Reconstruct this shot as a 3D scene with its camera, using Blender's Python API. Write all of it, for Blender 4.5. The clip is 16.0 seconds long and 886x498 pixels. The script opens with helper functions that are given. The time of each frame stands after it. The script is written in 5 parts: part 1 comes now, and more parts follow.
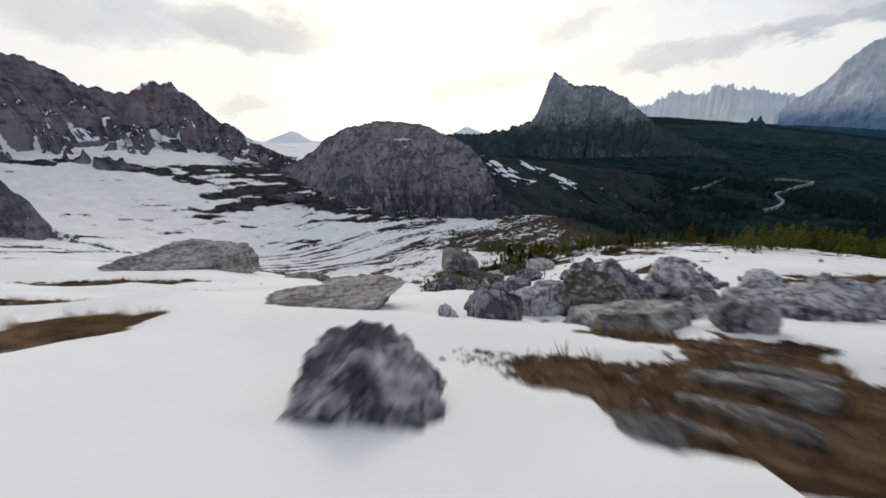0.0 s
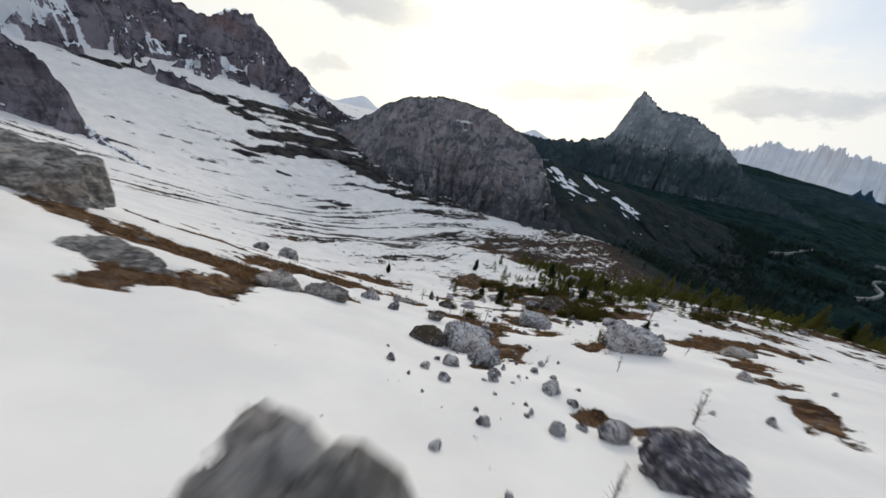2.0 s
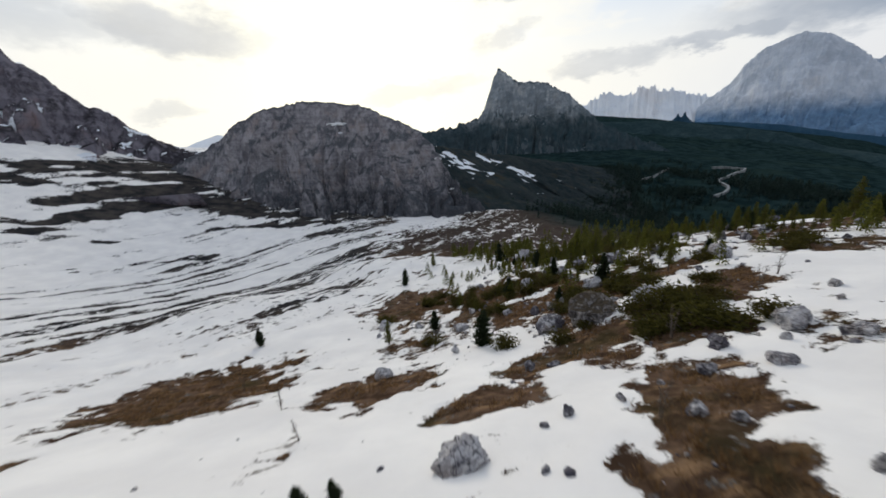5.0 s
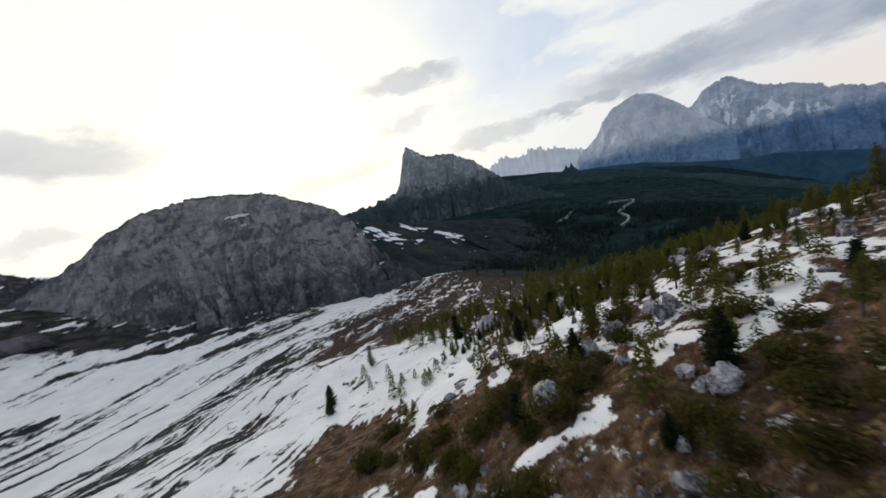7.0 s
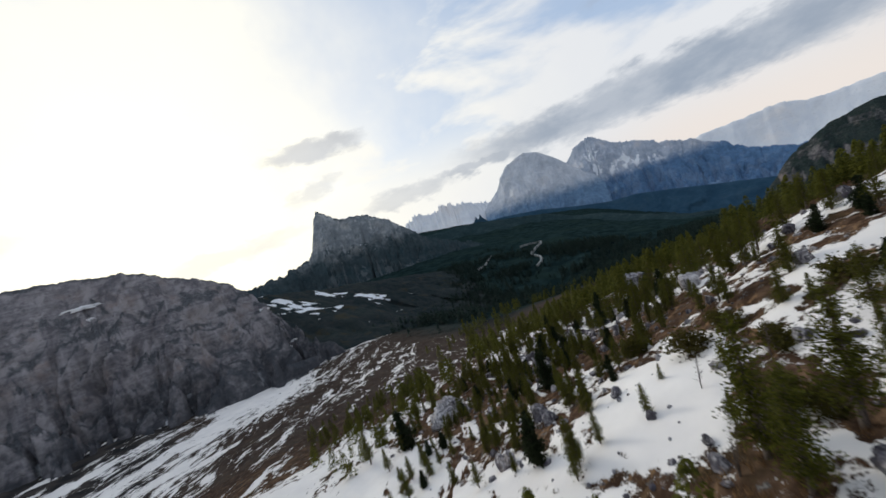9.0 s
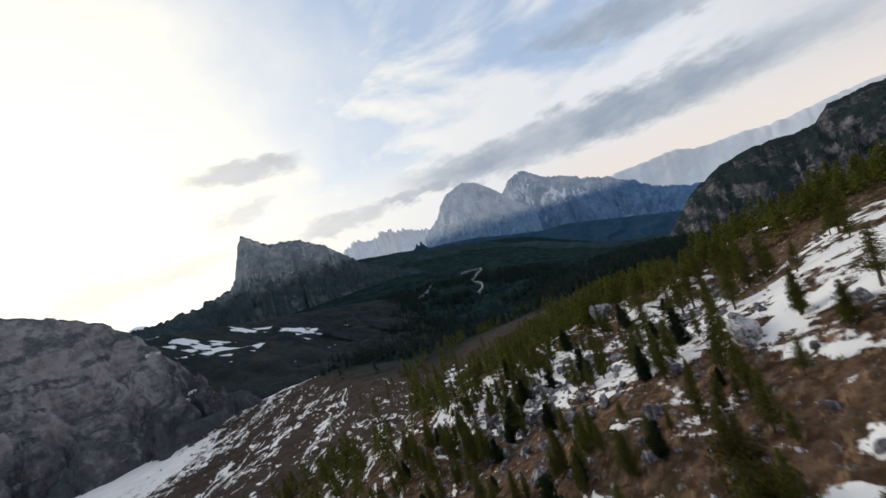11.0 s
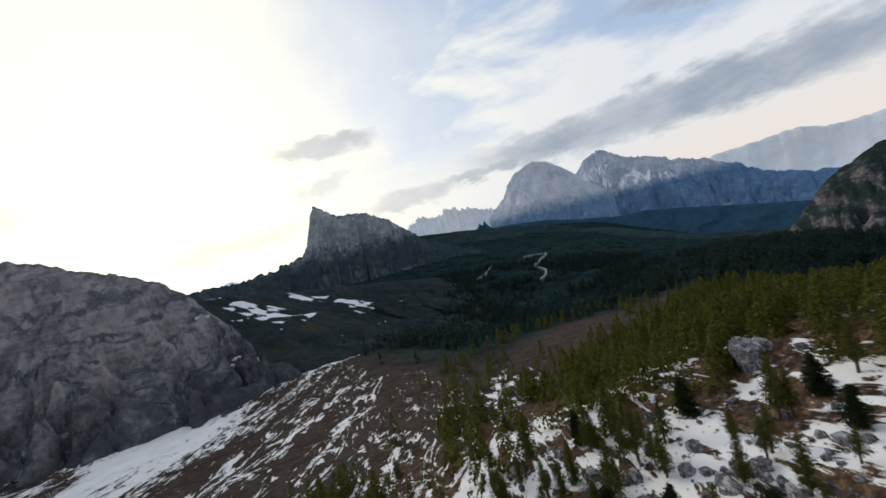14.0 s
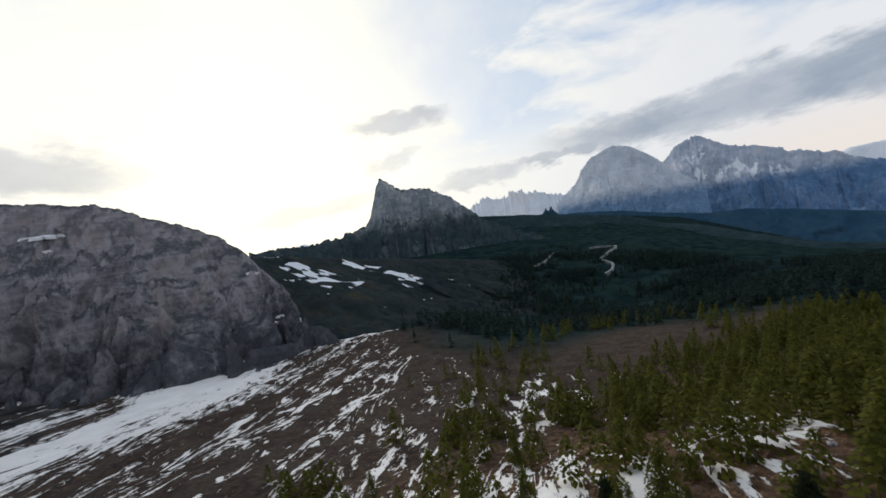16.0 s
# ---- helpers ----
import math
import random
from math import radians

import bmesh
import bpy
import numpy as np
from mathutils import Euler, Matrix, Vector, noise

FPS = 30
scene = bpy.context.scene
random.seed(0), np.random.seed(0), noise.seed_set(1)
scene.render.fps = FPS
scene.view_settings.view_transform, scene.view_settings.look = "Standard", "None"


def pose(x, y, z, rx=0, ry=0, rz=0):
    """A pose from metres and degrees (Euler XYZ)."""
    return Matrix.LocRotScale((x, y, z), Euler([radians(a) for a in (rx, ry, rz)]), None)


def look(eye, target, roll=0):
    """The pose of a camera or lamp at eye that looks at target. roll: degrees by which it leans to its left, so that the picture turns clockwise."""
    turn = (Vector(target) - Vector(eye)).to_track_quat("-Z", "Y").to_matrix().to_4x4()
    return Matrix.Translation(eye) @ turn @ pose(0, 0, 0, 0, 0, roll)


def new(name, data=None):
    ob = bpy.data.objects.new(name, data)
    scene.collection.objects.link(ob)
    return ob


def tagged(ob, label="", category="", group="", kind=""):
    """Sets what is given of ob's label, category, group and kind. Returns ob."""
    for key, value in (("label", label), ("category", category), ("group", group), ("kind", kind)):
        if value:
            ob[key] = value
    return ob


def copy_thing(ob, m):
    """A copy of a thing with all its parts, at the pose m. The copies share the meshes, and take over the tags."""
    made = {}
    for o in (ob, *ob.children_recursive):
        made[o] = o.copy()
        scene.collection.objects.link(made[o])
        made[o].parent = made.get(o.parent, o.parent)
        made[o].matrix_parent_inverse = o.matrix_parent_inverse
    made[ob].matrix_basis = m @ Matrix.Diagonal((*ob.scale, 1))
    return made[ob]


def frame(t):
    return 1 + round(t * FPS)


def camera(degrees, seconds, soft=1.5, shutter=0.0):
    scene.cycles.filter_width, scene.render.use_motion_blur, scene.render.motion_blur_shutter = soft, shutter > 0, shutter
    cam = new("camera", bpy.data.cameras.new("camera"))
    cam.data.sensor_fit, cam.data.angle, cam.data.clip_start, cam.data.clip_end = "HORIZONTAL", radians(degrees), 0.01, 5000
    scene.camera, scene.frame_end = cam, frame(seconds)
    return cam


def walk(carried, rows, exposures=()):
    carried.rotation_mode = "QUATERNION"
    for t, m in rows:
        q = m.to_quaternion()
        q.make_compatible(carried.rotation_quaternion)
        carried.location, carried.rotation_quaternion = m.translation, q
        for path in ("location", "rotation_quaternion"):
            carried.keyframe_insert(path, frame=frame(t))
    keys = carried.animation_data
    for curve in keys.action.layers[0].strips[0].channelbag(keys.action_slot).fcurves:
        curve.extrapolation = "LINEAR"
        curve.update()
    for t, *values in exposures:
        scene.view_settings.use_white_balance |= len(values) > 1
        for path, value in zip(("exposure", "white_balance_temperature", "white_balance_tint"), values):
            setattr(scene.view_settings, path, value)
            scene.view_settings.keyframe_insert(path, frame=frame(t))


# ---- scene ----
# ---------------------------------------------------------------- camera
cam = camera(104.7, 16.0, soft=1.6, shutter=0.4)
walk(cam, [
    (0, pose(-0.00, -0.00, -0.00, 72.04, 1.54, -0.36)),
    (0.5, pose(0.47, 5.55, -1.62, 72.20, -1.78, 1.44)),
    (1, pose(1.29, 10.73, -2.93, 72.15, -5.40, 3.83)),
    (1.5, pose(1.23, 16.38, -4.21, 71.68, -8.91, 7.11)),
    (2, pose(1.35, 21.90, -5.61, 69.94, -10.43, 10.00)),
    (2.5, pose(1.06, 27.61, -7.57, 67.76, -8.92, 9.04)),
    (3, pose(1.01, 32.93, -9.57, 66.95, -6.17, 6.11)),
    (3.5, pose(0.89, 38.44, -11.71, 66.90, -3.40, 2.19)),
    (4, pose(0.15, 43.36, -13.58, 67.94, -1.32, -1.98)),
    (4.5, pose(-0.17, 48.05, -15.14, 69.88, 0.61, -5.70)),
    (5, pose(0.15, 52.79, -16.49, 72.41, 2.63, -9.00)),
    (5.5, pose(0.93, 57.70, -17.71, 75.24, 4.75, -12.07)),
    (6, pose(2.03, 62.92, -18.87, 78.09, 6.98, -15.10)),
    (6.5, pose(3.29, 68.57, -20.07, 80.62, 9.32, -18.36)),
    (7, pose(4.66, 74.54, -21.25, 82.63, 11.64, -21.99)),
    (7.5, pose(6.30, 80.13, -22.16, 84.32, 13.67, -25.76)),
    (8, pose(7.97, 85.53, -23.09, 85.76, 15.73, -29.45)),
    (8.5, pose(9.86, 90.54, -23.74, 87.26, 17.17, -32.82)),
    (9, pose(12.00, 94.96, -24.24, 88.78, 17.70, -36.00)),
    (9.5, pose(14.52, 98.93, -24.42, 89.41, 18.08, -39.26)),
    (10, pose(17.46, 102.36, -24.58, 89.66, 18.21, -42.37)),
    (10.5, pose(20.52, 105.79, -24.52, 89.89, 18.02, -44.83)),
    (11, pose(23.66, 109.29, -24.27, 90.12, 17.57, -46.41)),
    (11.5, pose(26.93, 112.73, -23.97, 90.32, 16.95, -46.99)),
    (12, pose(30.37, 115.96, -23.75, 90.41, 16.25, -46.45)),
    (12.5, pose(34.03, 118.87, -23.74, 90.36, 15.55, -44.65)),
    (13, pose(37.87, 121.41, -24.02, 90.13, 14.98, -41.73)),
    (13.5, pose(41.64, 123.81, -24.47, 89.87, 14.54, -38.55)),
    (14, pose(45.38, 126.10, -25.10, 89.62, 13.91, -35.44)),
    (14.5, pose(49.06, 128.27, -25.76, 89.34, 13.12, -32.55)),
    (15, pose(52.65, 130.39, -26.40, 89.05, 11.84, -29.87)),
    (15.5, pose(56.05, 132.58, -27.05, 88.77, 10.27, -27.31)),
    (16, pose(59.51, 134.86, -27.80, 88.37, 8.61, -24.93)),
], exposures=[(0, 0.0), (16, 0.0)])

# ---------------------------------------------------------------- sky and sun
SUN_AZ, SUN_EL = -3.0, 15.0          # degrees clockwise from +y, degrees up
sun_dir = Vector((math.sin(radians(SUN_AZ)) * math.cos(radians(SUN_EL)),
                  math.cos(radians(SUN_AZ)) * math.cos(radians(SUN_EL)), math.sin(radians(SUN_EL))))


class Nodes:
    """Short hand for a node tree."""

    def __init__(self, tree):
        self.t = tree
        self.t.nodes.clear()

    def add(self, kind, **kw):
        n = self.t.nodes.new(kind)
        for k, v in kw.items():
            if k == "op":
                n.operation = v
            elif k == "blend":
                n.data_type, n.blend_type = "RGBA", v
            elif k == "dims":
                n.noise_dimensions = v
            elif k == "feature":
                n.feature = v
            elif k == "sky":
                n.sky_type = v
            elif k == "attr":
                n.attribute_name = v
        return n

    def link(self, a, b):
        self.t.links.new(a, b)

    def put(self, sock, v):
        if hasattr(v, "links"):
            self.link(v, sock)
        else:
            sock.default_value = v

    def math(self, op, a, b=0.0, c=0.0, clamp=False):
        n = self.add("ShaderNodeMath", op=op)
        n.use_clamp = clamp
        for s, v in zip(n.inputs, (a, b, c)):
            self.put(s, v)
        return n.outputs[0]

    def mix(self, f, a, b, blend="MIX"):
        n = self.add("ShaderNodeMix", blend=blend)
        for i, v in ((0, f), (6, a), (7, b)):
            if i > 0 and isinstance(v, tuple) and len(v) == 3:
                v = (*v, 1.0)
            self.put(n.inputs[i], v)
        return n.outputs[2]

    def step(self, v, lo, hi, a=0.0, b=1.0):
        n = self.add("ShaderNodeMapRange")
        n.interpolation_type = "SMOOTHSTEP"
        for i, q in enumerate((v, lo, hi, a, b)):
            self.put(n.inputs[i], q)
        return n.outputs[0]

    def noise(self, vec, scale, detail=4.0, rough=0.55, distort=0.0):
        n = self.add("ShaderNodeTexNoise")
        self.link(vec, n.inputs["Vector"])
        n.inputs["Scale"].default_value = scale
        n.inputs["Detail"].default_value = detail
        n.inputs["Roughness"].default_value = rough
        n.inputs["Distortion"].default_value = distort
        return n.outputs["Fac"]

    def stretch(self, vec, scale, turn=(0, 0, 0)):
        n = self.add("ShaderNodeMapping")
        self.link(vec, n.inputs[0])
        n.inputs["Scale"].default_value = scale
        n.inputs["Rotation"].default_value = turn
        return n.outputs[0]


world = bpy.data.worlds.new("sky")
scene.world = world
world.use_nodes = True
W = Nodes(world.node_tree)
coord = W.add("ShaderNodeTexCoord").outputs["Generated"]
sky = W.add("ShaderNodeTexSky", sky="NISHITA")
sky.sun_disc = False
sky.sun_elevation = radians(SUN_EL)
sky.sun_rotation = radians(SUN_AZ)
sky.air_density, sky.dust_density, sky.ozone_density = 1.0, 2.5, 2.0
sep = W.add("ShaderNodeSeparateXYZ")
W.link(coord, sep.inputs[0])
sx, sy, sz = sep.outputs
azim = W.math("MULTIPLY", W.math("ARCTAN2", sx, sy), 57.2958)
elev = W.math("MULTIPLY", W.math("ARCSINE", sz), 57.2958)
# ragged edges: the angles are shifted by noise
n1 = W.noise(W.stretch(coord, (1, 1, 2.2)), 4.5, 6.0, 0.6)
n2 = W.noise(W.stretch(coord, (1.3, 1, 2.6)), 13.0, 5.0, 0.6)
az_w = W.math("ADD", azim, W.math("MULTIPLY", W.math("SUBTRACT", n1, 0.5), 15.0))
el_w = W.math("ADD", elev, W.math("ADD", W.math("MULTIPLY", W.math("SUBTRACT", n1, 0.5), 3.0), W.math("MULTIPLY", W.math("SUBTRACT", n2, 0.5), 4.5)))
# broad glow of the veiled sun
dot = W.add("ShaderNodeVectorMath", op="DOT_PRODUCT")
W.link(coord, dot.inputs[0])
dot.inputs[1].default_value = sun_dir
away = W.math("MULTIPLY", W.math("ARCCOSINE", dot.outputs["Value"]), 57.2958)
away = W.math("ADD", away, W.math("MULTIPLY", W.math("SUBTRACT", W.noise(coord, 2.2, 5.0, 0.6), 0.5), 38.0))
glow = W.step(away, 70.0, 18.0)
core = W.step(away, 34.0, 0.0)
# high thin veil with blue gaps
gap = W.noise(W.stretch(coord, (1.0, 1.0, 2.4), (0.3, 0.0, 0.5)), 2.6, 5.0, 0.55, 0.4)
open_sky = W.math("MULTIPLY", W.step(W.math("ABSOLUTE", W.math("SUBTRACT", azim, 42.0)), 60.0, 18.0), W.step(elev, 15.0, 24.0))
veil = W.math("MAXIMUM", W.step(W.math("ADD", gap, W.math("MULTIPLY", open_sky, 0.13)), 0.64, 0.42), W.step(elev, 22.0, 8.0))
veil = W.math("MAXIMUM", veil, W.step(away, 52.0, 16.0), clamp=True)
veil = W.math("MULTIPLY_ADD", veil, 0.72, 0.26)
blue = W.mix(1.0, sky.outputs[0], (0.15, 0.15, 0.15), "MULTIPLY")
blue = W.mix(0.5, blue, (0.38, 0.60, 0.95))
behind = W.step(sy, 0.15, -0.6)
white = W.mix(behind, (0.80, 0.82, 0.85), (0.46, 0.48, 0.52))
white = W.mix(glow, white, (1.06, 1.03, 0.93))
white = W.mix(core, white, (1.30, 1.26, 1.02))
white = W.mix(W.math("MULTIPLY", W.step(elev, 12.0, 3.0), W.step(azim, 52.0, 74.0)), white, (0.86, 0.79, 0.74))
colour = W.mix(veil, blue, white)
# grey cloud banks: azimuth, elevation, half width, half height, lean, strength
BANKS = [(73, 11.3, 29, 3.2, -0.02, 1.0), (48, 10.8, 10, 1.1, 0.10, 0.85), (82, 21.5, 12, 1.9, -0.25, 0.85), (20.5, 19.6, 7.5, 1.8, 0.02, 0.8),
         (-25, 14.0, 9, 3.0, -0.05, 0.75), (-40, 13.5, 11, 2.6, 0.05, 0.50), (5, 7.2, 10, 1.3, 0.12, 0.45),
         (33, 9.2, 9, 1.5, 0.05, 0.55), (-27, 5.2, 4, 1.2, 0.1, 0.40), (19, 13.6, 3.2, 1.5, 0.4, 0.40),
         (-75, 16, 24, 5, 0.1, 0.55), (150, 20, 40, 8, 0, 0.5), (-140, 22, 40, 8, 0, 0.5)]
bank = None
for a, e, wa, he, lean, power in BANKS:
    da = W.math("SUBTRACT", az_w, a)
    de = W.math("SUBTRACT", W.math("SUBTRACT", el_w, e), W.math("MULTIPLY", da, lean))
    r = W.math("ADD", W.math("POWER", W.math("ABSOLUTE", W.math("DIVIDE", da, wa)), 2.0), W.math("POWER", W.math("ABSOLUTE", W.math("DIVIDE", de, he)), 2.0))
    m = W.math("MULTIPLY", W.step(r, 1.55, 0.15), power)
    bank = m if bank is None else W.math("MAXIMUM", bank, m)
bank_tone = W.mix(core, W.mix(glow, (0.33, 0.39, 0.48), (0.52, 0.54, 0.57)), (0.72, 0.71, 0.71))
puffs = W.noise(W.stretch(coord, (1, 1, 2.4)), 6.0, 6.0, 0.6)
bank_tone = W.mix(W.step(puffs, 0.38, 0.68), bank_tone, W.mix(0.30, bank_tone, (0.80, 0.82, 0.85)))
colour = W.mix(W.math("MULTIPLY", bank, W.step(puffs, 0.18, 0.42, 0.8, 1.0)), colour, bank_tone)
background = W.add("ShaderNodeBackground")
W.link(colour, background.inputs[0])
background.inputs[1].default_value = 1.0
out = W.add("ShaderNodeOutputWorld")
W.link(background.outputs[0], out.inputs[0])

sun = new("sun", bpy.data.lights.new("sun", "SUN"))
sun.data.energy, sun.data.angle, sun.data.color = 1.0, radians(14), (1.0, 0.92, 0.80)
sun.matrix_world = look((0, 0, 200), Vector((0, 0, 200)) - sun_dir * 10)
scene.view_settings.exposure = 0.0

# ---------------------------------------------------------------- materials
def material(name):
    m = bpy.data.materials.new(name)
    m.use_nodes = True
    n = Nodes(m.node_tree)
    bsdf = n.add("ShaderNodeBsdfPrincipled")
    o = n.add("ShaderNodeOutputMaterial")
    n.link(bsdf.outputs[0], o.inputs[0])
    return m, n, bsdf


def bump(n, bsdf, height, strength, distance):
    b = n.add("ShaderNodeBump")
    b.inputs["Strength"].default_value = strength
    b.inputs["Distance"].default_value = distance
    n.link(height, b.inputs["Height"])
    n.link(b.outputs[0], bsdf.inputs["Normal"])


def rock_material(name, dark, light, warm, scale=1.0, snow=0.0, lichen=0.0, strata=0.5, cracks=0.0, scrub=None, blotch=0.0, low=None, streaks=0.36, ledge=None, drift=0.0, crisp=0.14):
    """Weathered limestone: grain, blotches, streaks down the faces, plants on ledges, and snow on ledges and in gullies."""
    m, n, bsdf = material(name)
    geo = n.add("ShaderNodeNewGeometry")
    pos = geo.outputs["Position"]
    p = n.stretch(pos, (scale,) * 3)
    rnd = n.add("ShaderNodeObjectInfo").outputs["Random"]
    big = n.noise(p, 0.45, 5.0, 0.6)
    mid = n.noise(p, 2.4, 6.0, 0.65)
    fine = n.noise(p, 14.0, 4.0, 0.7)
    streak = n.noise(n.stretch(p, (2.2, 2.2, 0.35)), 1.6, 5.0, 0.6, 0.6)
    bed = n.noise(n.stretch(p, (0.25, 0.25, 3.2), (0.12, 0.2, 0)), 1.3, 5.0, 0.6, 0.4)
    tone = n.math("ADD", n.math("MULTIPLY", big, 0.30), n.math("MULTIPLY", mid, 0.34))
    tone = n.math("ADD", tone, n.math("MULTIPLY_ADD", streak, streaks, 0.5 * (0.36 - streaks)))
    tone = n.math("ADD", tone, n.math("MULTIPLY", n.math("SUBTRACT", bed, 0.5), strata))
    tone = n.math("ADD", tone, n.math("MULTIPLY", n.math("SUBTRACT", rnd, 0.5), 0.12))
    col = n.mix(n.step(tone, 0.50 - crisp, 0.50 + crisp), (*dark, 1), (*light, 1))
    col = n.mix(n.math("MULTIPLY", n.step(big, 0.52, 0.70), 0.6), col, (*warm, 1))
    col = n.mix(n.math("MULTIPLY", n.step(fine, 0.56, 0.72), 0.35), col, (*[c * 0.45 for c in dark], 1))
    if cracks:
        bend = n.add("ShaderNodeVectorMath", op="ADD")
        n.link(p, bend.inputs[0])
        wig = n.add("ShaderNodeTexNoise")
        n.link(p, wig.inputs["Vector"])
        wig.inputs["Scale"].default_value, wig.inputs["Detail"].default_value = 2.0, 4.0
        n.link(wig.outputs["Color"], bend.inputs[1])
        cell = n.add("ShaderNodeTexVoronoi", feature="DISTANCE_TO_EDGE")
        n.link(n.stretch(bend.outputs[0], (1.5, 1.5, 0.8)), cell.inputs["Vector"])
        cell.inputs["Scale"].default_value = 1.3
        col = n.mix(n.math("MULTIPLY", n.step(cell.outputs["Distance"], 0.07, 0.0), 0.9 * cracks), col, (*[c * 0.4 for c in dark], 1))
    if lichen:
        col = n.mix(n.math("MULTIPLY", n.step(n.noise(p, 1.1, 6.0, 0.7), 0.55, 0.66), lichen), col, (0.055, 0.048, 0.028, 1))
    if blotch:
        wide = n.noise(n.stretch(p, (1.0, 1.0, 0.55)), 0.75, 7.0, 0.68, 0.8)
        col = n.mix(n.math("MULTIPLY", n.step(wide, 0.52, 0.60), blotch), col, (*[c * 1.15 for c in light], 1))
        col = n.mix(n.math("MULTIPLY", n.step(wide, 0.46, 0.38), blotch), col, (*[c * 0.8 for c in dark], 1))
    rough = 0.88
    up = n.add("ShaderNodeSeparateXYZ")
    n.link(geo.outputs["Normal"], up.inputs[0])
    if ledge:
        flat = n.math("ADD", up.outputs[2], n.math("MULTIPLY", n.math("SUBTRACT", n.noise(p, 1.6, 7.0, 0.7), 0.5), 0.9))
        tuft = n.mix(n.step(n.noise(p, 6.0, 5.0, 0.7), 0.4, 0.62), (*ledge[2], 1), (*[c * 2.0 for c in ledge[2]], 1))
        col = n.mix(n.math("MULTIPLY", n.step(flat, ledge[0], ledge[1]), 0.92), col, tuft)
    if snow:
        lie = n.math("ADD", up.outputs[2], n.math("MULTIPLY", n.math("SUBTRACT", n.noise(p, 0.8, 7.0, 0.65), 0.5), 1.2))
        lie = n.math("ADD", lie, n.math("MULTIPLY", n.math("SUBTRACT", n.noise(p, 0.22, 3.0, 0.5), 0.5), 1.5))
        col = n.mix(n.step(lie, 1.02 - snow, 1.10 - snow), col, (0.80, 0.83, 0.87, 1))
    if drift:
        hollow = n.add("ShaderNodeAttribute", attr="hollow").outputs["Fac"]
        hollow = n.math("ADD", hollow, n.math("MULTIPLY", n.math("SUBTRACT", n.noise(p, 0.9, 7.0, 0.68), 0.5), 0.9))
        col = n.mix(n.step(hollow, 1.0 - drift, 1.05 - drift), col, (0.80, 0.83, 0.87, 1))
    if scrub:
        high = n.add("ShaderNodeSeparateXYZ")
        n.link(pos, high.inputs[0])
        edge = n.math("ADD", high.outputs[2], n.math("MULTIPLY", n.math("SUBTRACT", n.noise(p, 0.6, 6.0, 0.65), 0.5), 90.0))
        green = n.mix(n.step(mid, 0.4, 0.6), (0.012, 0.014, 0.012, 1), (0.040, 0.033, 0.027, 1))
        # low tints the foot; on the far mountains its blue is painted haze
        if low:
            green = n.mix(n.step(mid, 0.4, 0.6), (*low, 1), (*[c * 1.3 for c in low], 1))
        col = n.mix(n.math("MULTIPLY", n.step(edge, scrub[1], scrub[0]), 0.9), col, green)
    n.link(col, bsdf.inputs["Base Color"])
    bsdf.inputs["Roughness"].default_value = rough
    bsdf.inputs["Specular IOR Level"].default_value = 0.25 if scale > 0.5 else 0.02
    h = n.math("ADD", n.math("MULTIPLY", mid, 0.6), n.math("ADD", n.math("MULTIPLY", fine, 0.25), n.math("MULTIPLY", streak, 0.4)))
    bump(n, bsdf, h, 0.9 if scale > 0.5 else 0.6 if scale > 0.025 else 0.3 if scale > 0.01 else 0.05, 0.16 / scale)
    return m


ROCK = rock_material("limestone", (0.085, 0.078, 0.095), (0.56, 0.545, 0.55), (0.36, 0.29, 0.25), 1.0, 0.0, 0.34, 0.25, 1.0, None, 0.35, crisp=0.09)
MOSSY = rock_material("mossy_limestone", (0.075, 0.064, 0.062), (0.42, 0.39, 0.37), (0.16, 0.10, 0.065), 1.0, 0.0, 0.5, 0.2, 0.9, None, 0.3, None, 0.3, (0.62, 0.92, (0.040, 0.028, 0.015)), crisp=0.09)
SLAB = rock_material("slab_rock", (0.12, 0.11, 0.10), (0.48, 0.45, 0.42), (0.34, 0.26, 0.20), 0.8, 0.0, 0.3, 0.5, 0.8)
CRAG = rock_material("dark_crag", (0.060, 0.054, 0.070), (0.22, 0.205, 0.235), (0.20, 0.115, 0.100), 0.075, 0.20, 0.25, 0.3, 0.5, None, 0.6, None, 0.16, (0.50, 0.80, (0.026, 0.024, 0.027)), 0.30)
EAST = rock_material("eastern_crag", (0.034, 0.038, 0.048), (0.22, 0.21, 0.22), (0.20, 0.165, 0.15), 0.09, 0.0, 0.35, 0.3, 0.3, None, 0.5, None, 0.2, (0.38, 0.66, (0.013, 0.021, 0.020)))
# purple-grey rock and scrub; lifted darks and low contrast paint in thin haze
DOME = rock_material("dome_rock", (0.135, 0.130, 0.148), (0.32, 0.305, 0.318), (0.25, 0.195, 0.178), 0.17, 0.0, 0.3, 0.35, 0.0, (-72, -34), 0.7, (0.050, 0.054, 0.062), 0.20, (0.42, 0.72, (0.056, 0.060, 0.066)), 0.10)
MOOR = rock_material("moor_slope", (0.016, 0.026, 0.029), (0.048, 0.052, 0.052), (0.030, 0.042, 0.040), 0.05, 0.0, 0.6, 0.1, 0.2, None, 0.0, None, 0.2, None, 0.35)
# grey limestone, lightened and blued in its colours for haze
HAZED_PEAK = rock_material("peak_rock", (0.20, 0.23, 0.255), (0.50, 0.52, 0.53), (0.40, 0.385, 0.37), 0.030, 0.16, 0.0, 0.10, 0.2, (0, 75), 0.6, (0.022, 0.040, 0.047), 0.22, (0.44, 0.74, (0.030, 0.044, 0.050)), 0.48)
